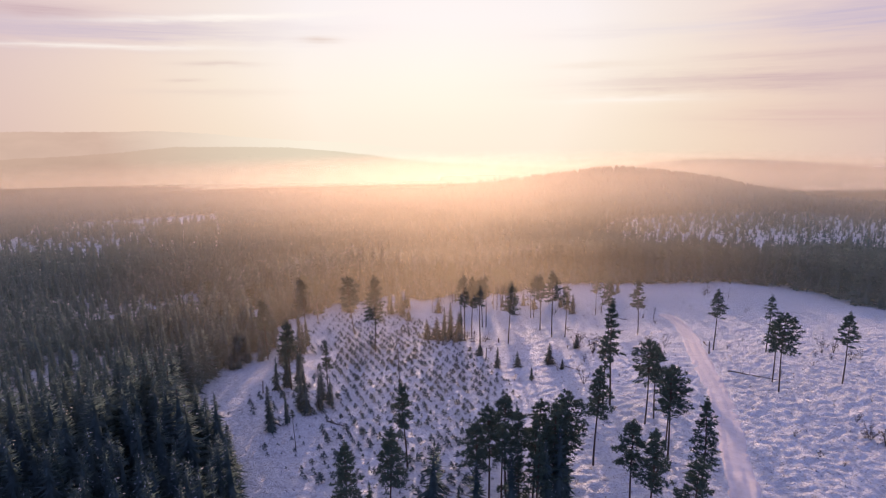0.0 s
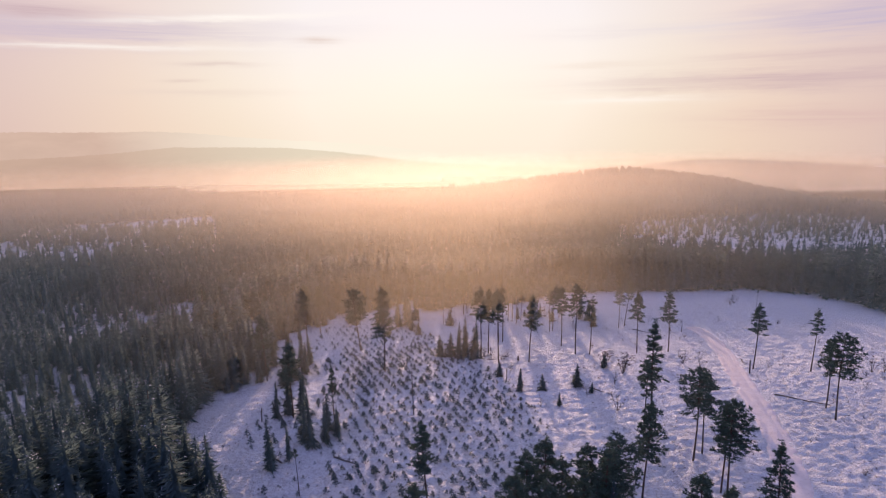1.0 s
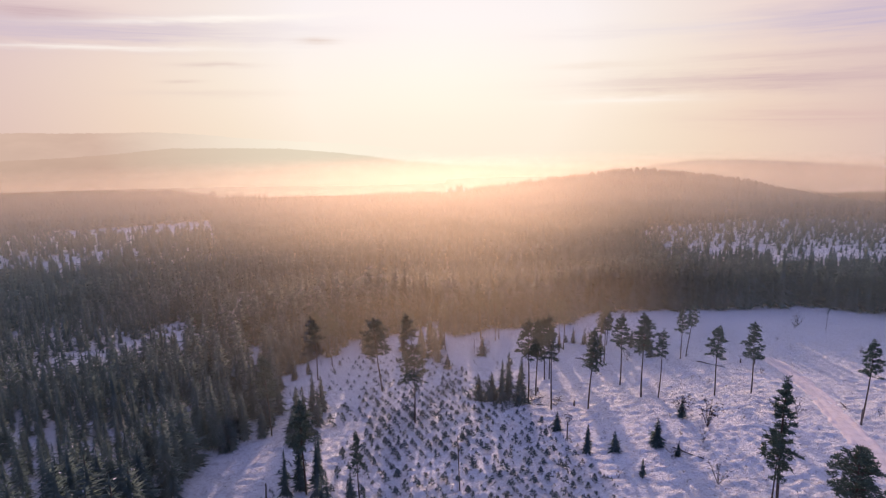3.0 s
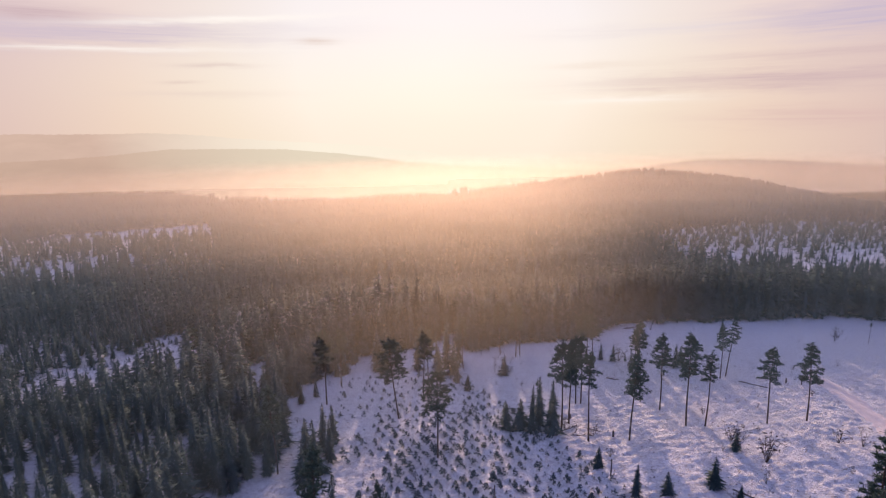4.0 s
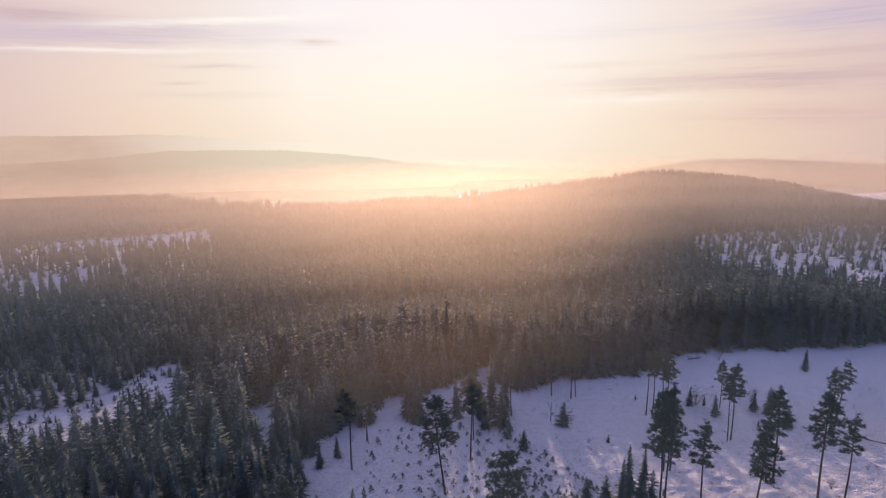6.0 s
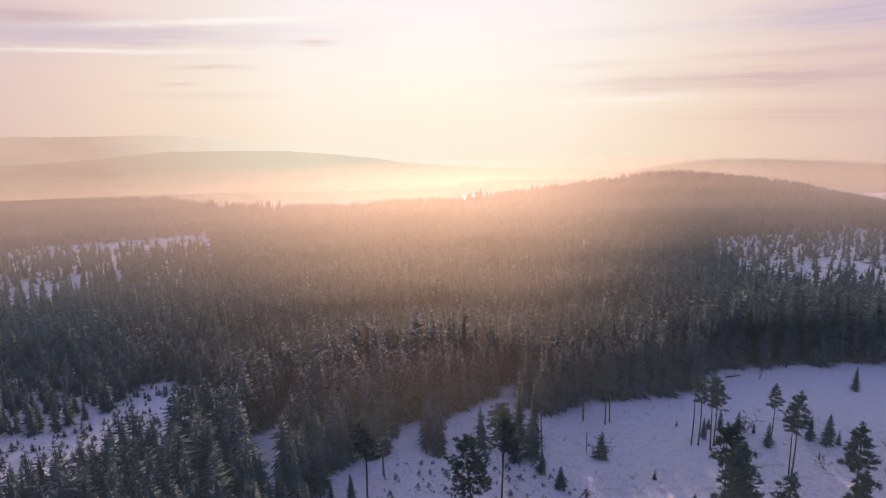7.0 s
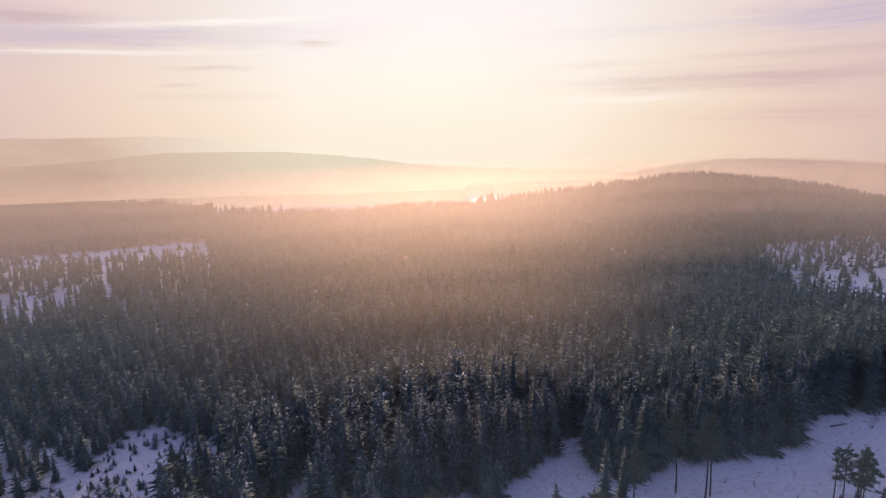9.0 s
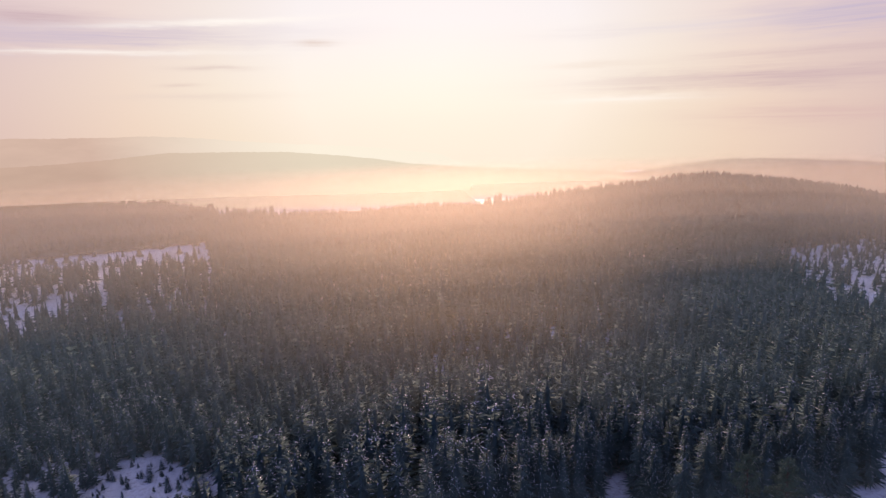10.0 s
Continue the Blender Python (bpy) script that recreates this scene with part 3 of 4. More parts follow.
# ---- pines in the clearing ----
def build_pines():
    text = "tall pine with a bare trunk and high dark crown in snow"
    kinds = [build_pine("pine", 1, 16, 0.56, 2.6, 44, 15, 0.0, text, 1.5), build_pine("pine", 2, 16, 0.52, 3.0, 52, 16, 0.01, "tall pine with a broad dark crown in the snowy clearing"),
             build_pine("pine", 3, 16, 0.62, 2.0, 28, 12, -0.01, "slim pine with a small open crown in snow", 1.5), build_pine("pine", 4, 16, 0.50, 2.6, 50, 14, 0.015, text, 1.5),
             build_pine("pine", 5, 16, 0.36, 3.0, 62, 14, 0.0, "pine with a narrow pointed crown low on its trunk", 2.0), build_pine("pine", 6, 16, 0.82, 0.9, 9, 8, 0.02, "thin bare pine stem with a sparse tuft on top"),
             build_pine("pine", 7, 16, 0.48, 1.6, 46, 11, 0.0, "tall pine with a slender pointed crown in snow", 2.0)]
    #        x, y, height, kind
    east = [(53.8, 154.8, 16, 3), (69.4, 142.9, 16, 0), (72.5, 121.3, 15.3, 0), (71.2, 116.5, 17.6, 1), (82.5, 141.9, 15, 2), (88.2, 121.4, 16.4, 0),
            (45.3, 153.3, 15.4, 0), (50.8, 180.5, 14, 2, 5), (48.4, 178.4, 13.2, 0), (105.4, 208.8, 6.5, 5)]
    middle = [(24.8, 88.6, 17.6, 3), (33.2, 109.6, 22.0, 6), (31.5, 107.5, 15.0, 2), (37.7, 101.6, 16.7, 1), (39.9, 103.5, 15.2, 0), (37.4, 89.8, 17, 1), (38.5, 93.3, 14.8, 0), (39.2, 80.6, 15.8, 4),
              (17.5, 147.7, 17, 3), (28.0, 161.6, 16.2, 0), (30.0, 153.3, 18.5, 0), (33.3, 152.7, 15, 2), (33.3, 190.8, 10.8, 0), (9.9, 147.8, 17, 2), (8.3, 155.4, 17.1, 3)]
    north = [(11.7, 165.4, 15, 0), (12.9, 165.3, 15.6, 2), (6.0, 152.2, 18.1, 0), (17.0, 188.6, 14, 5), (18.2, 188.4, 14, 2), (19.4, 186.4, 14.7, 2), (21.0, 188.2, 13.5, 0), (-0.4, 200.5, 15, 0), (3.6, 198.4, 15, 3), (4.8, 199.5, 14, 2),
             (28.5, 176.5, 15, 0), (27.5, 175.8, 13, 2), (-10.6, 190.4, 14, 2), (-19.1, 179.2, 13.6, 1), (-39.7, 181.4, 14.2, 0)]
    west = [(-17.0, 143.4, 16, 1), (-25.0, 160.0, 17, 1, -5), (-20.1, 171.9, 16, 0), (-43.9, 140.2, 16, 3), (-33.0, 119.7, 15.4, 3), (-24.4, 117.5, 11.5, 6), (-26.1, 94.6, 8.1, 5), (-6.3, 89.1, 15, 3), (-41.0, 170.1, 17, 0), (-83.3, 203.7, 12.4, 1)]
    south = [(-12.9, 68.3, 17, 4), (-7.5, 71.5, 17, 3), (4.6, 74.8, 16, 0), (6.6, 78.9, 16.5, 3), (9.2, 80.6, 17, 0), (12.6, 76.2, 16, 6), (15.9, 76.7, 18, 4),
             (18.4, 81.1, 17, 1), (25.6, 72.5, 17, 0), (27.4, 70.1, 17, 3), (29.6, 62.9, 17, 3), (14.0, 80.5, 16, 3), (8.0, 74, 15.5, 2), (11, 78, 16, 2), (17.0, 78.0, 16.5, 3), (12.5, 72, 15, 6), (14.6, 76.0, 14.5, 4), (10.2, 74.5, 13.5, 4)]
    rng = random.Random(9)
    for rows in (east, middle, north, west, south):
        for x, y, h, k, *tip in rows:
            copy_thing(kinds[k], placed(x, y, h, 16.0, rng.uniform(0, 360), tip[0] if tip else rng.uniform(-1.2, 1.2)))
    for p in kinds:
        for o in (*p.children_recursive, p):
            bpy.data.objects.remove(o)


def build_small_spruces():
    text = "small dark spruce standing alone in the snow"
    kinds = [build_spruce("young_spruce", 200 + i, 6.0, 560, 13, w, sn, 0.75, text, "young spruces in the clearing") for i, (w, sn) in enumerate([(0.15, 0.08), (0.19, 0.2), (0.13, 0.12)])]
    open_land = [(12.8, 130.4, 5.2), (17.6, 130.3, 4), (25.3, 131.8, 5.4), (19.6, 122.5, 3.2), (27.6, 128.4, 2.6), (9.2, 138.5, 4), (41.3, 186.9, 6.3), (30.5, 187, 5), (-30.0, 187.5, 7.6), (-13.3, 185.5, 9), (-16.5, 184.0, 8), (-22, 190, 9)]
    clumps = [(-26.8, 107.9, 11.8), (-28.5, 110.0, 10), (-24.6, 109.5, 9), (-32.3, 101.7, 9.5), (-25.2, 114, 7.5), (-30.8, 118.5, 11), (-34, 121, 11), (-31.5, 122.5, 9.5), (-36, 119.5, 8), (-30.0, 104.5, 7), (-23, 112, 6),
              (0.5, 152.5, 9.5), (2.2, 154.8, 10.5), (-1.5, 153.5, 6.5), (4.2, 151.0, 8.5), (-4.0, 154, 6), (5.0, 156.5, 9), (-1.8, 72.1, 15), (14.0, 73.3, 14), (0.2, 63.0, 13), (2, 66, 12), (9, 72, 13), (16, 75, 15), (17.8, 79, 14), (-10, 70.5, 10), (4.2, 72, 12)]
    far_end = [(20.4, 191.2, 4.4), (24.9, 194.0, 4.8), (30.8, 192.6, 2.1), (17.5, 196.6, 1.5), (43.8, 190.0, 4.7), (39.5, 189.1, 5.0), (43.3, 186.7, 3.0), (36.5, 181.6, 1.6), (66.1, 214.5, 6.0), (23.1, 195.0, 2.4), (-1.1, 184.4, 5.4), (-10.2, 176.0, 2.9), (5.6, 176.2, 2.0), (41.5, 180.7, 4.6), (34.3, 143.1, 3.8)]
    edge = [(-39, 141, 9), (-37, 139, 10), (-35.5, 143, 8), (-40, 145, 8), (-37.5, 147, 9.5), (-36, 149.5, 8), (-38.5, 136, 7), (-50.9, 179.3, 9), (-52.9, 180.5, 10), (-56, 183, 11), (-49, 186, 11), (-47.5, 188, 10),
            (-42, 188.6, 6), (-40.2, 190, 6), (-17.2, 188.2, 9), (-14.8, 191.8, 15), (-12.4, 180, 5), (-10.3, 175, 4), (-47.2, 172.3, 5), (-44.5, 175.3, 4.5), (-30.3, 188, 8), (-32, 191, 10), (-30.5, 194, 11), (-39, 197, 11), (-11.8, 193, 13), (27.6, 192.5, 4.9)]
    rng = random.Random(4)
    for rows in (open_land, clumps, edge, far_end):
        for x, y, h in rows:
            copy_thing(rng.choice(kinds), placed(x, y, h, 6.0, rng.uniform(0, 360), rng.uniform(-2, 2), stretch=(0.85 if x < -20 and y < 125 else 1.3) * min(1.0, 7 / h) ** 0.5))
    for p in kinds:
        for o in (*p.children_recursive, p):
            bpy.data.objects.remove(o)


build_pines()
build_small_spruces()


# ---- the replanted rows ----
ROWS_LAND = [(-43, 187), (-26, 184), (-10, 184), (-3, 166), (3, 151), (10, 139), (16, 116), (14, 96), (6, 82), (-8, 78), (-25, 84), (-33, 96), (-40, 108), (-42, 120), (-36, 136), (-38, 160)]


def sapling_mesh(seed, h, dense):
    """A knee- to shoulder-high pine: a short stem with upswept tufts."""
    rng = np.random.default_rng(seed)
    hp = Heap()
    tube(hp, [(0, 0, -0.3), (0.02, 0.01, h * 0.5), (0, 0, h * 0.95)], [0.035, 0.025, 0.01], 4, 1)
    for i in range(dense):
        f = (i + 0.5) / dense
        a = i * 2.4 + rng.uniform(-0.3, 0.3)
        r = 0.34 * h * (1.05 - f) * rng.uniform(0.6, 1.1)
        clump(hp, rng, np.array((math.cos(a) * r, math.sin(a) * r, h * (0.18 + 0.75 * f))), 0.25 * h * (1.25 - 0.6 * f), 12)
    v, f, s = hp.arrays()
    return mesh_of("sapling", v, f, [SAPLING, BARK], s)


def build_saplings():
    rng = np.random.default_rng(31)
    kinds = [sapling_mesh(300 + i, 1.5, d) for i, d in enumerate((11, 14, 10, 13))]
    gr, gp = np.meshgrid(np.arange(-75, 75, 2.3), np.arange(70, 190, 0.85))
    u, y = gr.ravel() + rng.normal(0, 0.2, gr.size), gp.ravel() + rng.normal(0, 0.6, gr.size)
    x = u - 0.46 * (y - 130)
    keep = inside(x, y, ROWS_LAND) & (rng.random(x.shape) < (0.90 + 0.8 * value_noise(x / 8, y / 8, 17)) * (1 - 0.45 * smooth(150, 185, y)) * (1 - 0.72 * smooth(-20, -28, x + 0.12 * (y - 110))))
    x, y = x[keep], y[keep]
    h = (0.55 + 1.35 * rng.random(x.shape) ** 1.7) * (1 + 0.5 * value_noise(x / 14, y / 14, 18))
    order = np.argsort(np.abs(y - 128))
    z = land(x, y) - 0.05
    turn = rng.uniform(0, 6.283, x.shape)
    for i in order[:300]:
        ob = new("pine_sapling", kinds[i % 4])
        ob.matrix_world = placed(x[i], y[i], h[i], 1.5, math.degrees(turn[i]), 0, z[i])
        tagged(ob, "small dark pine sapling in a planted row in snow", "sapling", "pine saplings planted in rows")
    vs, fs, ss, n = [], [], [], 0
    for i in order[300:]:
        me = kinds[i % 4]
        if i % 4 not in SAPLING_DATA:
            v = np.empty(len(me.vertices) * 3, np.float32)
            me.vertices.foreach_get("co", v)
            f = np.empty(len(me.polygons) * 3, np.int32)
            me.polygons.foreach_get("vertices", f)
            s = np.empty(len(me.polygons), np.int32)
            me.polygons.foreach_get("material_index", s)
            SAPLING_DATA[i % 4] = v.reshape(-1, 3), f.reshape(-1, 3), s
        v, f, s = SAPLING_DATA[i % 4]
        k, c, q = h[i] / 1.5, math.cos(turn[i]), math.sin(turn[i])
        vs.append(np.c_[(v[:, 0] * c - v[:, 1] * q) * k + x[i], (v[:, 0] * q + v[:, 1] * c) * k + y[i], v[:, 2] * k + z[i]])
        fs.append(f + n)
        ss.append(s)
        n += len(v)
    me = mesh_of("saplings", np.concatenate(vs), np.concatenate(fs), [SAPLING, BARK], np.concatenate(ss))
    tagged(new("sapling_rows", me), "rows of small dark pine saplings in snow", "saplings", kind="stuff")


SAPLING_DATA = {}
build_saplings()


# ---- bushes, dead wood, posts ----
def build_bush(seed, h, stems, text):
    """A leafless bush: a fan of thin forking stems."""
    rng = np.random.default_rng(seed)
    hp = Heap()
    for i in range(stems):
        a, tilt, l = rng.uniform(0, 6.28), rng.uniform(0.1, 0.7), h * rng.uniform(0.6, 1.1)
        d = np.array((math.cos(a) * math.sin(tilt), math.sin(a) * math.sin(tilt), math.cos(tilt)))
        p1, p2 = d * l * 0.5, d * l + (0, 0, 0.1 * l)
        tube(hp, [(0, 0, -0.2), p1, p2], [0.03, 0.02, 0.008], 3)
        for k in range(3):
            o = p1 + (p2 - p1) * rng.uniform(0, 0.9)
            e = o + (d + rng.normal(0, 0.6, 3)) * l * 0.28
            tube(hp, [o, e], [0.014, 0.006], 3)
            clump(hp, rng, e, 0.16 * h, 3)
    v, f, s = hp.arrays()
    return tagged(new("bush", mesh_of("bush", v, f, [TWIG], s)), text, "bush", "bushes in the clearing")


def build_bushes():
    kinds = [build_bush(400 + i, 2.2, n, "bare brown bush sticking out of the snow") for i, n in enumerate((9, 13, 7))]
    big = [(-1.6, 184.6, 3.6), (-0.2, 185.0, 2.2), (47.7, 221.5, 2.6), (35, 178, 2.2), (29.2, 193, 3.4), (41.5, 193.8, 3.0), (101, 215.6, 3), (35.6, 147.1, 2.8), (38.3, 141.1, 3.2), (33.7, 132.5, 2.0), (53.9, 145.6, 2.6), (57.4, 144.4, 2.8),
           (30.6, 120.1, 2.8), (97.8, 212, 2.2), (96.9, 142, 3.6), (99.9, 142.1, 3.2), (100.5, 136.6, 2.4), (103.5, 137.5, 2.4), (77, 97, 2.6), (78.5, 95.1, 2.8), (26.5, 128, 1.8), (34.3, 143.6, 3.6), (37.4, 139.1, 4.0), (8.5, 151.5, 1.8), (11.5, 150.2, 1.6), (7.0, 153.8, 2.0), (12.8, 152.6, 1.5)]
    rng = np.random.default_rng(77)
    spots = [(x, y, h) for x, y, h in big]
    while len(spots) < 150:
        x, y = rng.uniform(-48, 110), rng.uniform(74, 222)
        if inside(x, y, CLEARING) and not inside(x, y, ROWS_LAND) and road_distance(np.array(x), np.array(y)) > 4:
            spots.append((x, y, rng.uniform(0.4, 1.5) * (0.6 if y > 190 else 1)))
    for i, (x, y, h) in enumerate(spots):
        copy_thing(kinds[i % 3], placed(x, y, h, 2.2, rng.uniform(0, 360)))
    for o in kinds:
        bpy.data.objects.remove(o)


def build_log(x0, y0, x1, y1, r, branchy, seed):
    """A fallen stem with stubs of branches, half sunk in the snow."""
    rng = np.random.default_rng(seed)
    hp = Heap()
    a, b = np.array((x0, y0, stand_z(x0, y0) + r)), np.array((x1, y1, stand_z(x1, y1) + r * 0.7))
    pts = [a + (b - a) * f + (0, 0, 0.06 * math.sin(9 * f)) for f in np.linspace(0, 1, 6)]
    tube(hp, pts, np.linspace(r, r * 0.45, 6), 7)
    for i in range(branchy):
        o = a + (b - a) * rng.uniform(0.25, 1)
        d = rng.normal(size=3) * 0.7
        d[2] = abs(d[2]) + 0.2
        tube(hp, [o, o + d * rng.uniform(0.4, 1.0)], [0.04, 0.012], 3)
    v, f, s = hp.arrays()
    tagged(new("fallen_log", mesh_of("fallen_log", v, f, [DEADWOOD], s)), "grey fallen tree trunk lying in the snow", "log", "dead wood in the clearing")


def build_stump(x, y, h, r, seed):
    rng = np.random.default_rng(seed)
    hp = Heap()
    tube(hp, [(0, 0, -0.3), (0, 0, h * 0.4), (0.03, 0.02, h)], [r * 1.25, r, r * 0.85], 8)
    tube(hp, [(r, 0, h * 0.7), (r * 2.4, 0.05, h * 0.85)], [0.03, 0.01], 3)
    v, f, s = hp.arrays()
    ob = new("stump", mesh_of("stump", v, f, [DEADWOOD], s))
    ob.matrix_world = pose(x, y, stand_z(x, y), 0, rng.uniform(-4, 4), rng.uniform(0, 360))
    tagged(ob, "broken grey tree stump standing in the snow", "stump", "dead wood in the clearing")


def build_litter():
    """Heather, grass and slash that pokes through the snow."""
    rng = np.random.default_rng(91)
    n = 15000
    x, y = rng.uniform(-58, 125, n), rng.uniform(66, 225, n)
    thick = value_noise(x / 11, y / 11, 41) + 0.5 * value_noise(x / 3, y / 3, 42)
    keep = inside(x, y, CLEARING) & (road_distance(x, y) > 2.6) & (rng.random(n) < (0.45 + thick) * (0.25 + 0.75 * smooth(200, 165, y - 0.2 * x)))
    x, y = x[keep], y[keep]
    z = land(x, y) + hummocks(x, y, road_distance(x, y))
    hp = Heap()
    for px, py, pz in zip(x, y, z):
        clump(hp, rng, np.array((px, py, pz - 0.04)), rng.uniform(0.18, 0.5), 4)
    v, f, s = hp.arrays()
    tagged(new("slash_and_heather", mesh_of("slash", v, f, [TWIG], s)), "brown heather and slash poking through the snow", "undergrowth", kind="stuff")


build_litter()
build_bushes()
for i, (x0, y0, x1, y1, r) in enumerate(((65.8, 127.6, 74.5, 122.6, 0.15), (70.4, 150.8, 68.9, 146.0, 0.10), (-31, 103.5, -34.5, 106.5, 0.16), (6, 152.2, 9.5, 154.5, 0.10), (-22.5, 105, -19, 103, 0.15), (7.5, 150.5, 11.5, 149.8, 0.09),
                                         (10.5, 153.5, 13.5, 151.6, 0.08), (27.8, 131.0, 31.5, 127.0, 0.13), (52, 177, 57, 172.5, 0.16), (22.5, 180.5, 25, 179, 0.15), (40, 222.5, 44, 223.5, 0.2))):
    build_log(x0, y0, x1, y1, r, 16, 500 + i)
for i, (x, y, h, r) in enumerate(((67.0, 140.0, 3.2, 0.16), (-38.8, 118.8, 3.0, 0.12), (-9.4, 119.8, 9.0, 0.09), (10.6, 136.0, 3.0, 0.10), (-39.4, 180.1, 5.5, 0.10), (15, 149.5, 1.2, 0.2), (9.0, 158, 1.0, 0.2), (63, 177, 1.1, 0.18), (66, 176, 2.2, 0.12), (-3, 187, 4.0, 0.08))):
    build_stump(x, y, h, r, 600 + i)


# ---- far ridges, and the sheets that stand in for haze over the valley ----
def ridge_material(name, colour, glow):
    """Far woods whose haze, brighter towards the sun, is painted into a glowing colour."""
    m = bpy.data.materials.new(name)
    t = nodes_of(m)
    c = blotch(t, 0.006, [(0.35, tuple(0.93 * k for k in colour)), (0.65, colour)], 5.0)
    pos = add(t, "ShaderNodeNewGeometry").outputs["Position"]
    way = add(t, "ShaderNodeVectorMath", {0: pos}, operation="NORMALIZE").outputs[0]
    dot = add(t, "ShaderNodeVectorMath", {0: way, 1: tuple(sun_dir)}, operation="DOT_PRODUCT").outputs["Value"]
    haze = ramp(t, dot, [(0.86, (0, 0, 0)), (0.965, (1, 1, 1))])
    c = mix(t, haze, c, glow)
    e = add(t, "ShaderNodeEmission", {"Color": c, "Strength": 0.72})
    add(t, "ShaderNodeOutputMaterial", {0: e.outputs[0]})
    return m


def build_ridge(distance, line, colour, seed, text, foot, glow):
    """A long far ridge; line: degrees to the right and degrees up of its crest, seen from the middle of the flight."""
    az = np.arange(line[0][0], line[-1][0], 0.05)
    el = np.interp(az, [a for a, _ in line], [e for _, e in line])
    rough = 0.05 * value_noise(az / 1.3, az * 0, seed) + 0.06 * value_noise(az / 0.17, az * 0, seed + 1)
    v, n = [], len(az)
    # the painted haze runs on down over the valley floor to foot
    steps = [(0, 0.0), (-260, 70.0)] + [(b, None) for b in np.linspace(-260, foot - distance, 6)[1:]]
    for back, drop in steps:
        r = distance + back
        x, y = -22 + r * np.sin(np.radians(az)), 68 + r * np.cos(np.radians(az))
        z = land(x, y) + 15 if drop is None else 52 + distance * np.tan(np.radians(el + (rough if back == 0 else 0))) - drop
        v.append(np.c_[x, y, z])
    v = np.concatenate(v)
    i = np.concatenate([np.arange(n - 1) + k * n for k in range(len(steps) - 1)])
    me = mesh_of("ridge", v, np.c_[i, i + 1, i + n + 1, i + n], [ridge_material("glowing_haze_ridge", colour, glow)], None, True)
    tagged(new("backdrop", me), text, "ridge", kind="structure")


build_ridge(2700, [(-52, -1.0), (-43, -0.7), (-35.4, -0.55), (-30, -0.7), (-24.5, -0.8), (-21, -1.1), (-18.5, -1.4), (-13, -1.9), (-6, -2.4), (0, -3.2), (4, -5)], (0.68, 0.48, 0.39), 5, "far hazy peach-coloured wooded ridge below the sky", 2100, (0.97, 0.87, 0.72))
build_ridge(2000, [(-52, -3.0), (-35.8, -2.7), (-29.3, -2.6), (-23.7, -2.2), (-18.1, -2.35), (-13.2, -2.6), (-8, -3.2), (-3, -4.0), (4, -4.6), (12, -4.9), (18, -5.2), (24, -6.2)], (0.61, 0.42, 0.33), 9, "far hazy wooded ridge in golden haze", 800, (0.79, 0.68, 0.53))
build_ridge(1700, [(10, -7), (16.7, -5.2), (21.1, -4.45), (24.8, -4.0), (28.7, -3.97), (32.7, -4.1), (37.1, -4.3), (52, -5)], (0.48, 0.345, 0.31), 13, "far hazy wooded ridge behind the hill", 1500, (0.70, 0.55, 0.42))


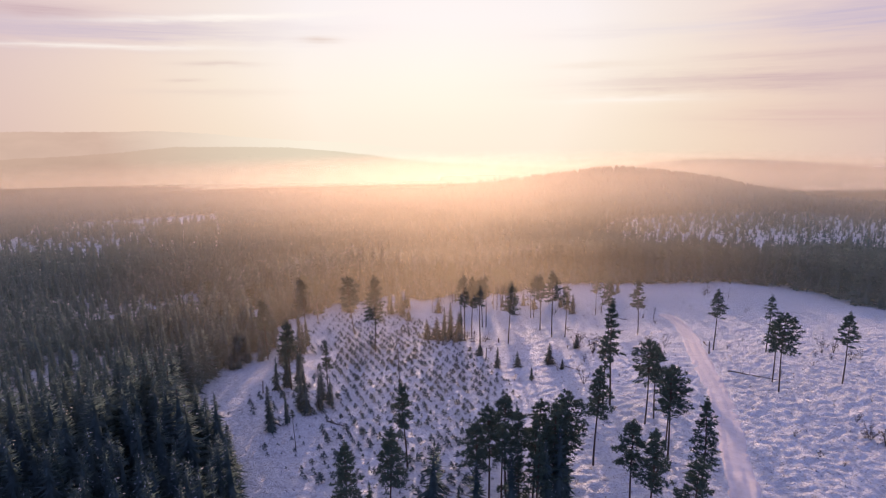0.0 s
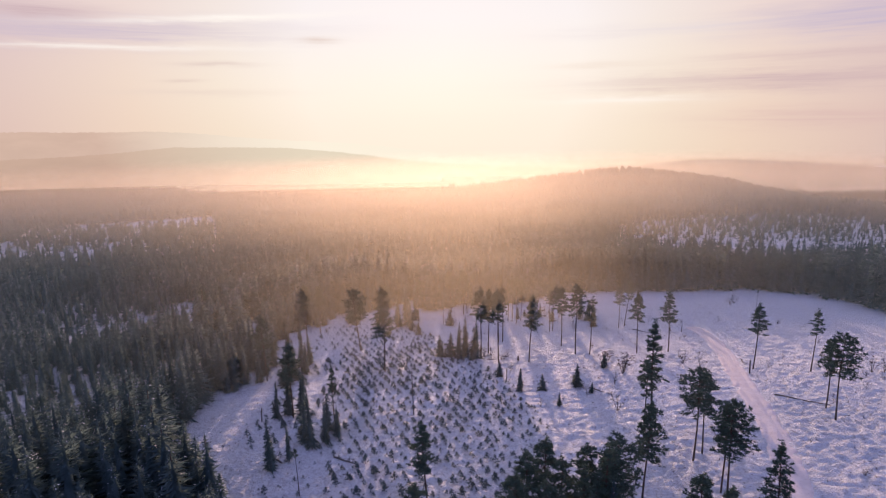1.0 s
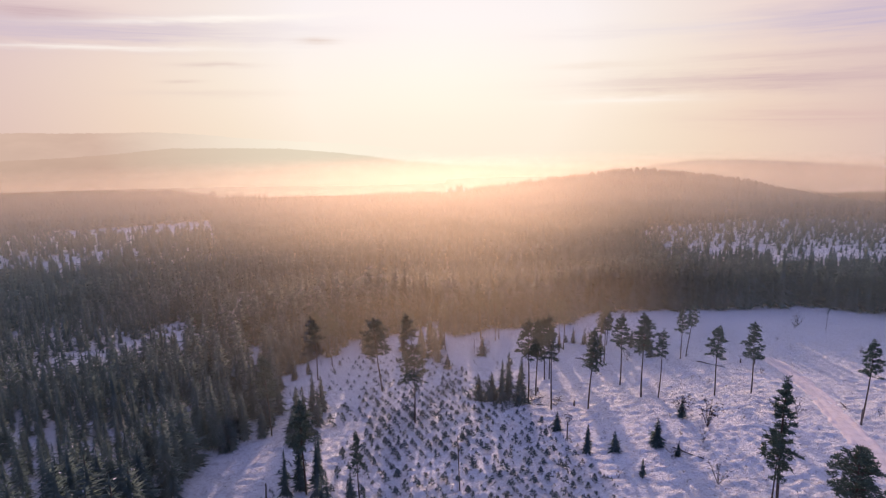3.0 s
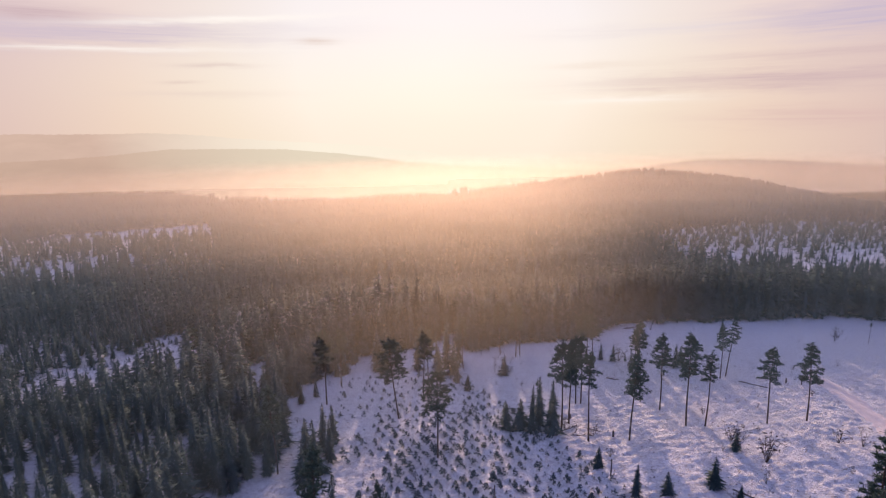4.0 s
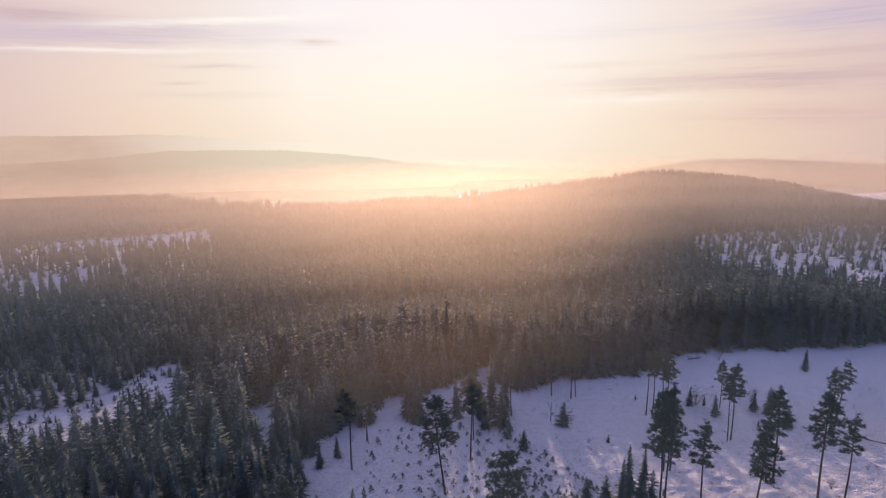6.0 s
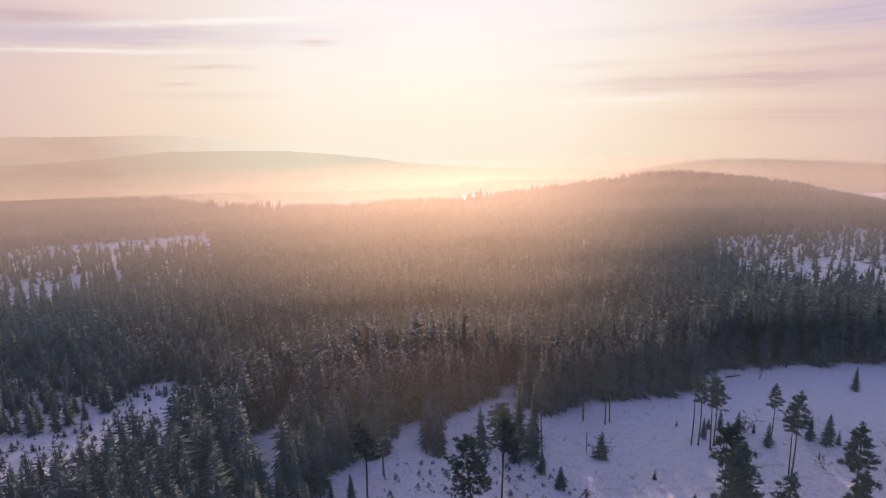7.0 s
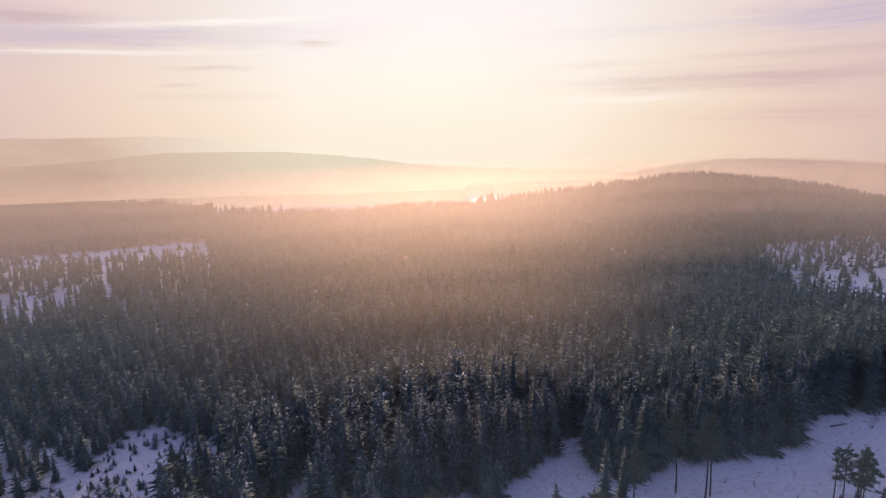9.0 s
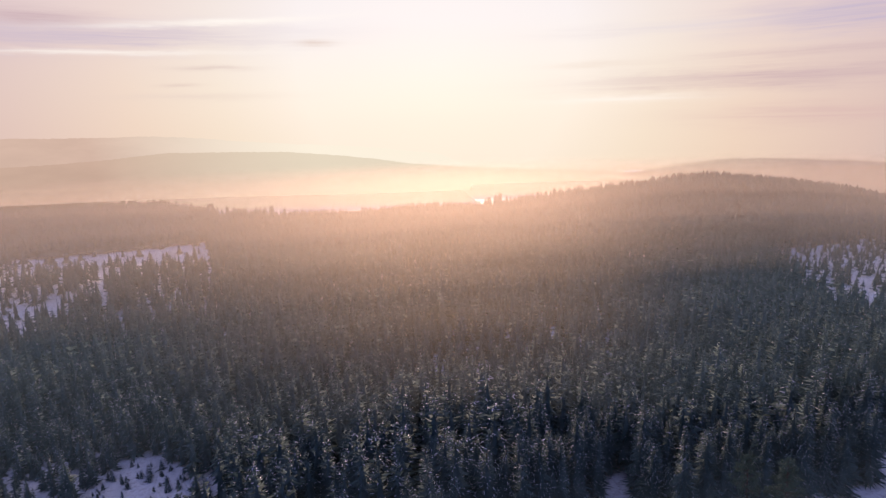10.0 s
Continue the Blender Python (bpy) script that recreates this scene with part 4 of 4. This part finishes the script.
def haze_sheet_material(amount, low, full, thin, top, tint, cool, onward):
    """Tinted haze stand-in: lets most light through and scatters the rest onward."""
    m = bpy.data.materials.new("haze_sheet")
    t = nodes_of(m)
    pos = add(t, "ShaderNodeNewGeometry").outputs["Position"]
    z = add(t, "ShaderNodeSeparateXYZ", {0: pos}).outputs["Z"]
    rise = add(t, "ShaderNodeMapRange", {0: z, 1: low, 2: full, 3: 0.0, 4: amount})
    fade = add(t, "ShaderNodeMapRange", {0: z, 1: thin, 2: top, 3: 1.0, 4: 0.0})
    rise.interpolation_type = fade.interpolation_type = "SMOOTHSTEP"
    wide = add(t, "ShaderNodeVectorMath", {0: pos, 1: (0.008, 0.008, 0.05)}, operation="MULTIPLY").outputs[0]
    n = add(t, "ShaderNodeTexNoise", {"Vector": wide, "Scale": 1.0, "Detail": 4.0, "Roughness": 0.55}).outputs[0]
    swirl = ramp(t, n, [(0.3, (0.65,) * 3), (0.7, (1, 1, 1))])
    alpha = math_node(t, "MULTIPLY", math_node(t, "MULTIPLY", rise.outputs[0], fade.outputs[0]), swirl)
    soft = add(t, "ShaderNodeBsdfTranslucent", {"Color": (*cool, 1)}).outputs[0]
    on = add(t, "ShaderNodeBsdfRefraction", {"Color": (*tint, 1), "Roughness": 0.95, "IOR": 0.74}).outputs[0]
    scatter = add(t, "ShaderNodeMixShader", {0: onward, 1: soft, 2: on}).outputs[0]
    clear = add(t, "ShaderNodeBsdfTransparent").outputs[0]
    add(t, "ShaderNodeOutputMaterial", {0: add(t, "ShaderNodeMixShader", {0: alpha, 1: clear, 2: scatter}).outputs[0]})
    return m


def build_haze_sheet(radius, amount, low, full, thin, top, tint, cool, onward, seed):
    """A translucent sheet added for haze and lens glare; it leans back from the flight, so that it thickens step by
    step.
    """
    az = np.radians(np.arange(-48, 48.1, 1.5))
    zs = np.linspace(low, top, 9)
    a, z = np.meshgrid(az, zs)
    r = 300 + radius + (z - low) * 0.35 + 16 * value_noise(a * 4, z * 0, seed) + 8 * value_noise(a * 14, z * 0, seed + 1)
    v = np.c_[(40 + r * np.sin(a)).ravel(), (-300 + r * np.cos(a)).ravel(), z.ravel()]
    n, m = a.shape
    i = (np.arange(n - 1)[:, None] * m + np.arange(m - 1)[None]).ravel()
    me = mesh_of("mist", v, np.c_[i, i + 1, i + m + 1, i + m], [haze_sheet_material(amount, low, full, thin, top, tint, cool, onward)], None, True)
    tagged(new("mist", me), "thin translucent sheet standing in for golden haze over the valley", "mist", kind="stuff")


# sheet tints: the gold, blue and peach of the haze are put in here
HAZE_TINT, GOLD = (0.73, 0.61, 0.48), (0.76, 0.62, 0.43)
BLUE, PEACH, DUSK = (0.28, 0.50, 0.72), (0.45, 0.42, 0.39), (0.30, 0.27, 0.25)
for i, row in enumerate(((92, 0.065, -4, 8, 8, 22, GOLD, BLUE, 0.85), (133, 0.12, -7, 4, 8, 24, GOLD, BLUE, 0.84), (172, 0.14, -10, 2, 8, 26, GOLD, BLUE, 0.84), (230, 0.125, -14, 6, 10, 28, GOLD, BLUE, 0.74), (285, 0.125, -18, 6, 12, 30, GOLD, BLUE, 0.62),
                         (340, 0.16, -22, 2, 12, 32, HAZE_TINT, PEACH, 0.38), (390, 0.135, -24, 0, 12, 32, HAZE_TINT, PEACH, 0.30), (440, 0.135, -26, 0, 12, 30, HAZE_TINT, PEACH, 0.26), (490, 0.15, -28, -4, 10, 26, HAZE_TINT, PEACH, 0.2), (550, 0.16, -30, -6, 8, 22, HAZE_TINT, PEACH, 0.15),
                         (625, 0.20, -34, -10, 2, 16, HAZE_TINT, DUSK, 0.05), (720, 0.20, -44, -20, -8, 6, HAZE_TINT, DUSK, 0.0))):
    build_haze_sheet(*row, 70 + 2 * i)
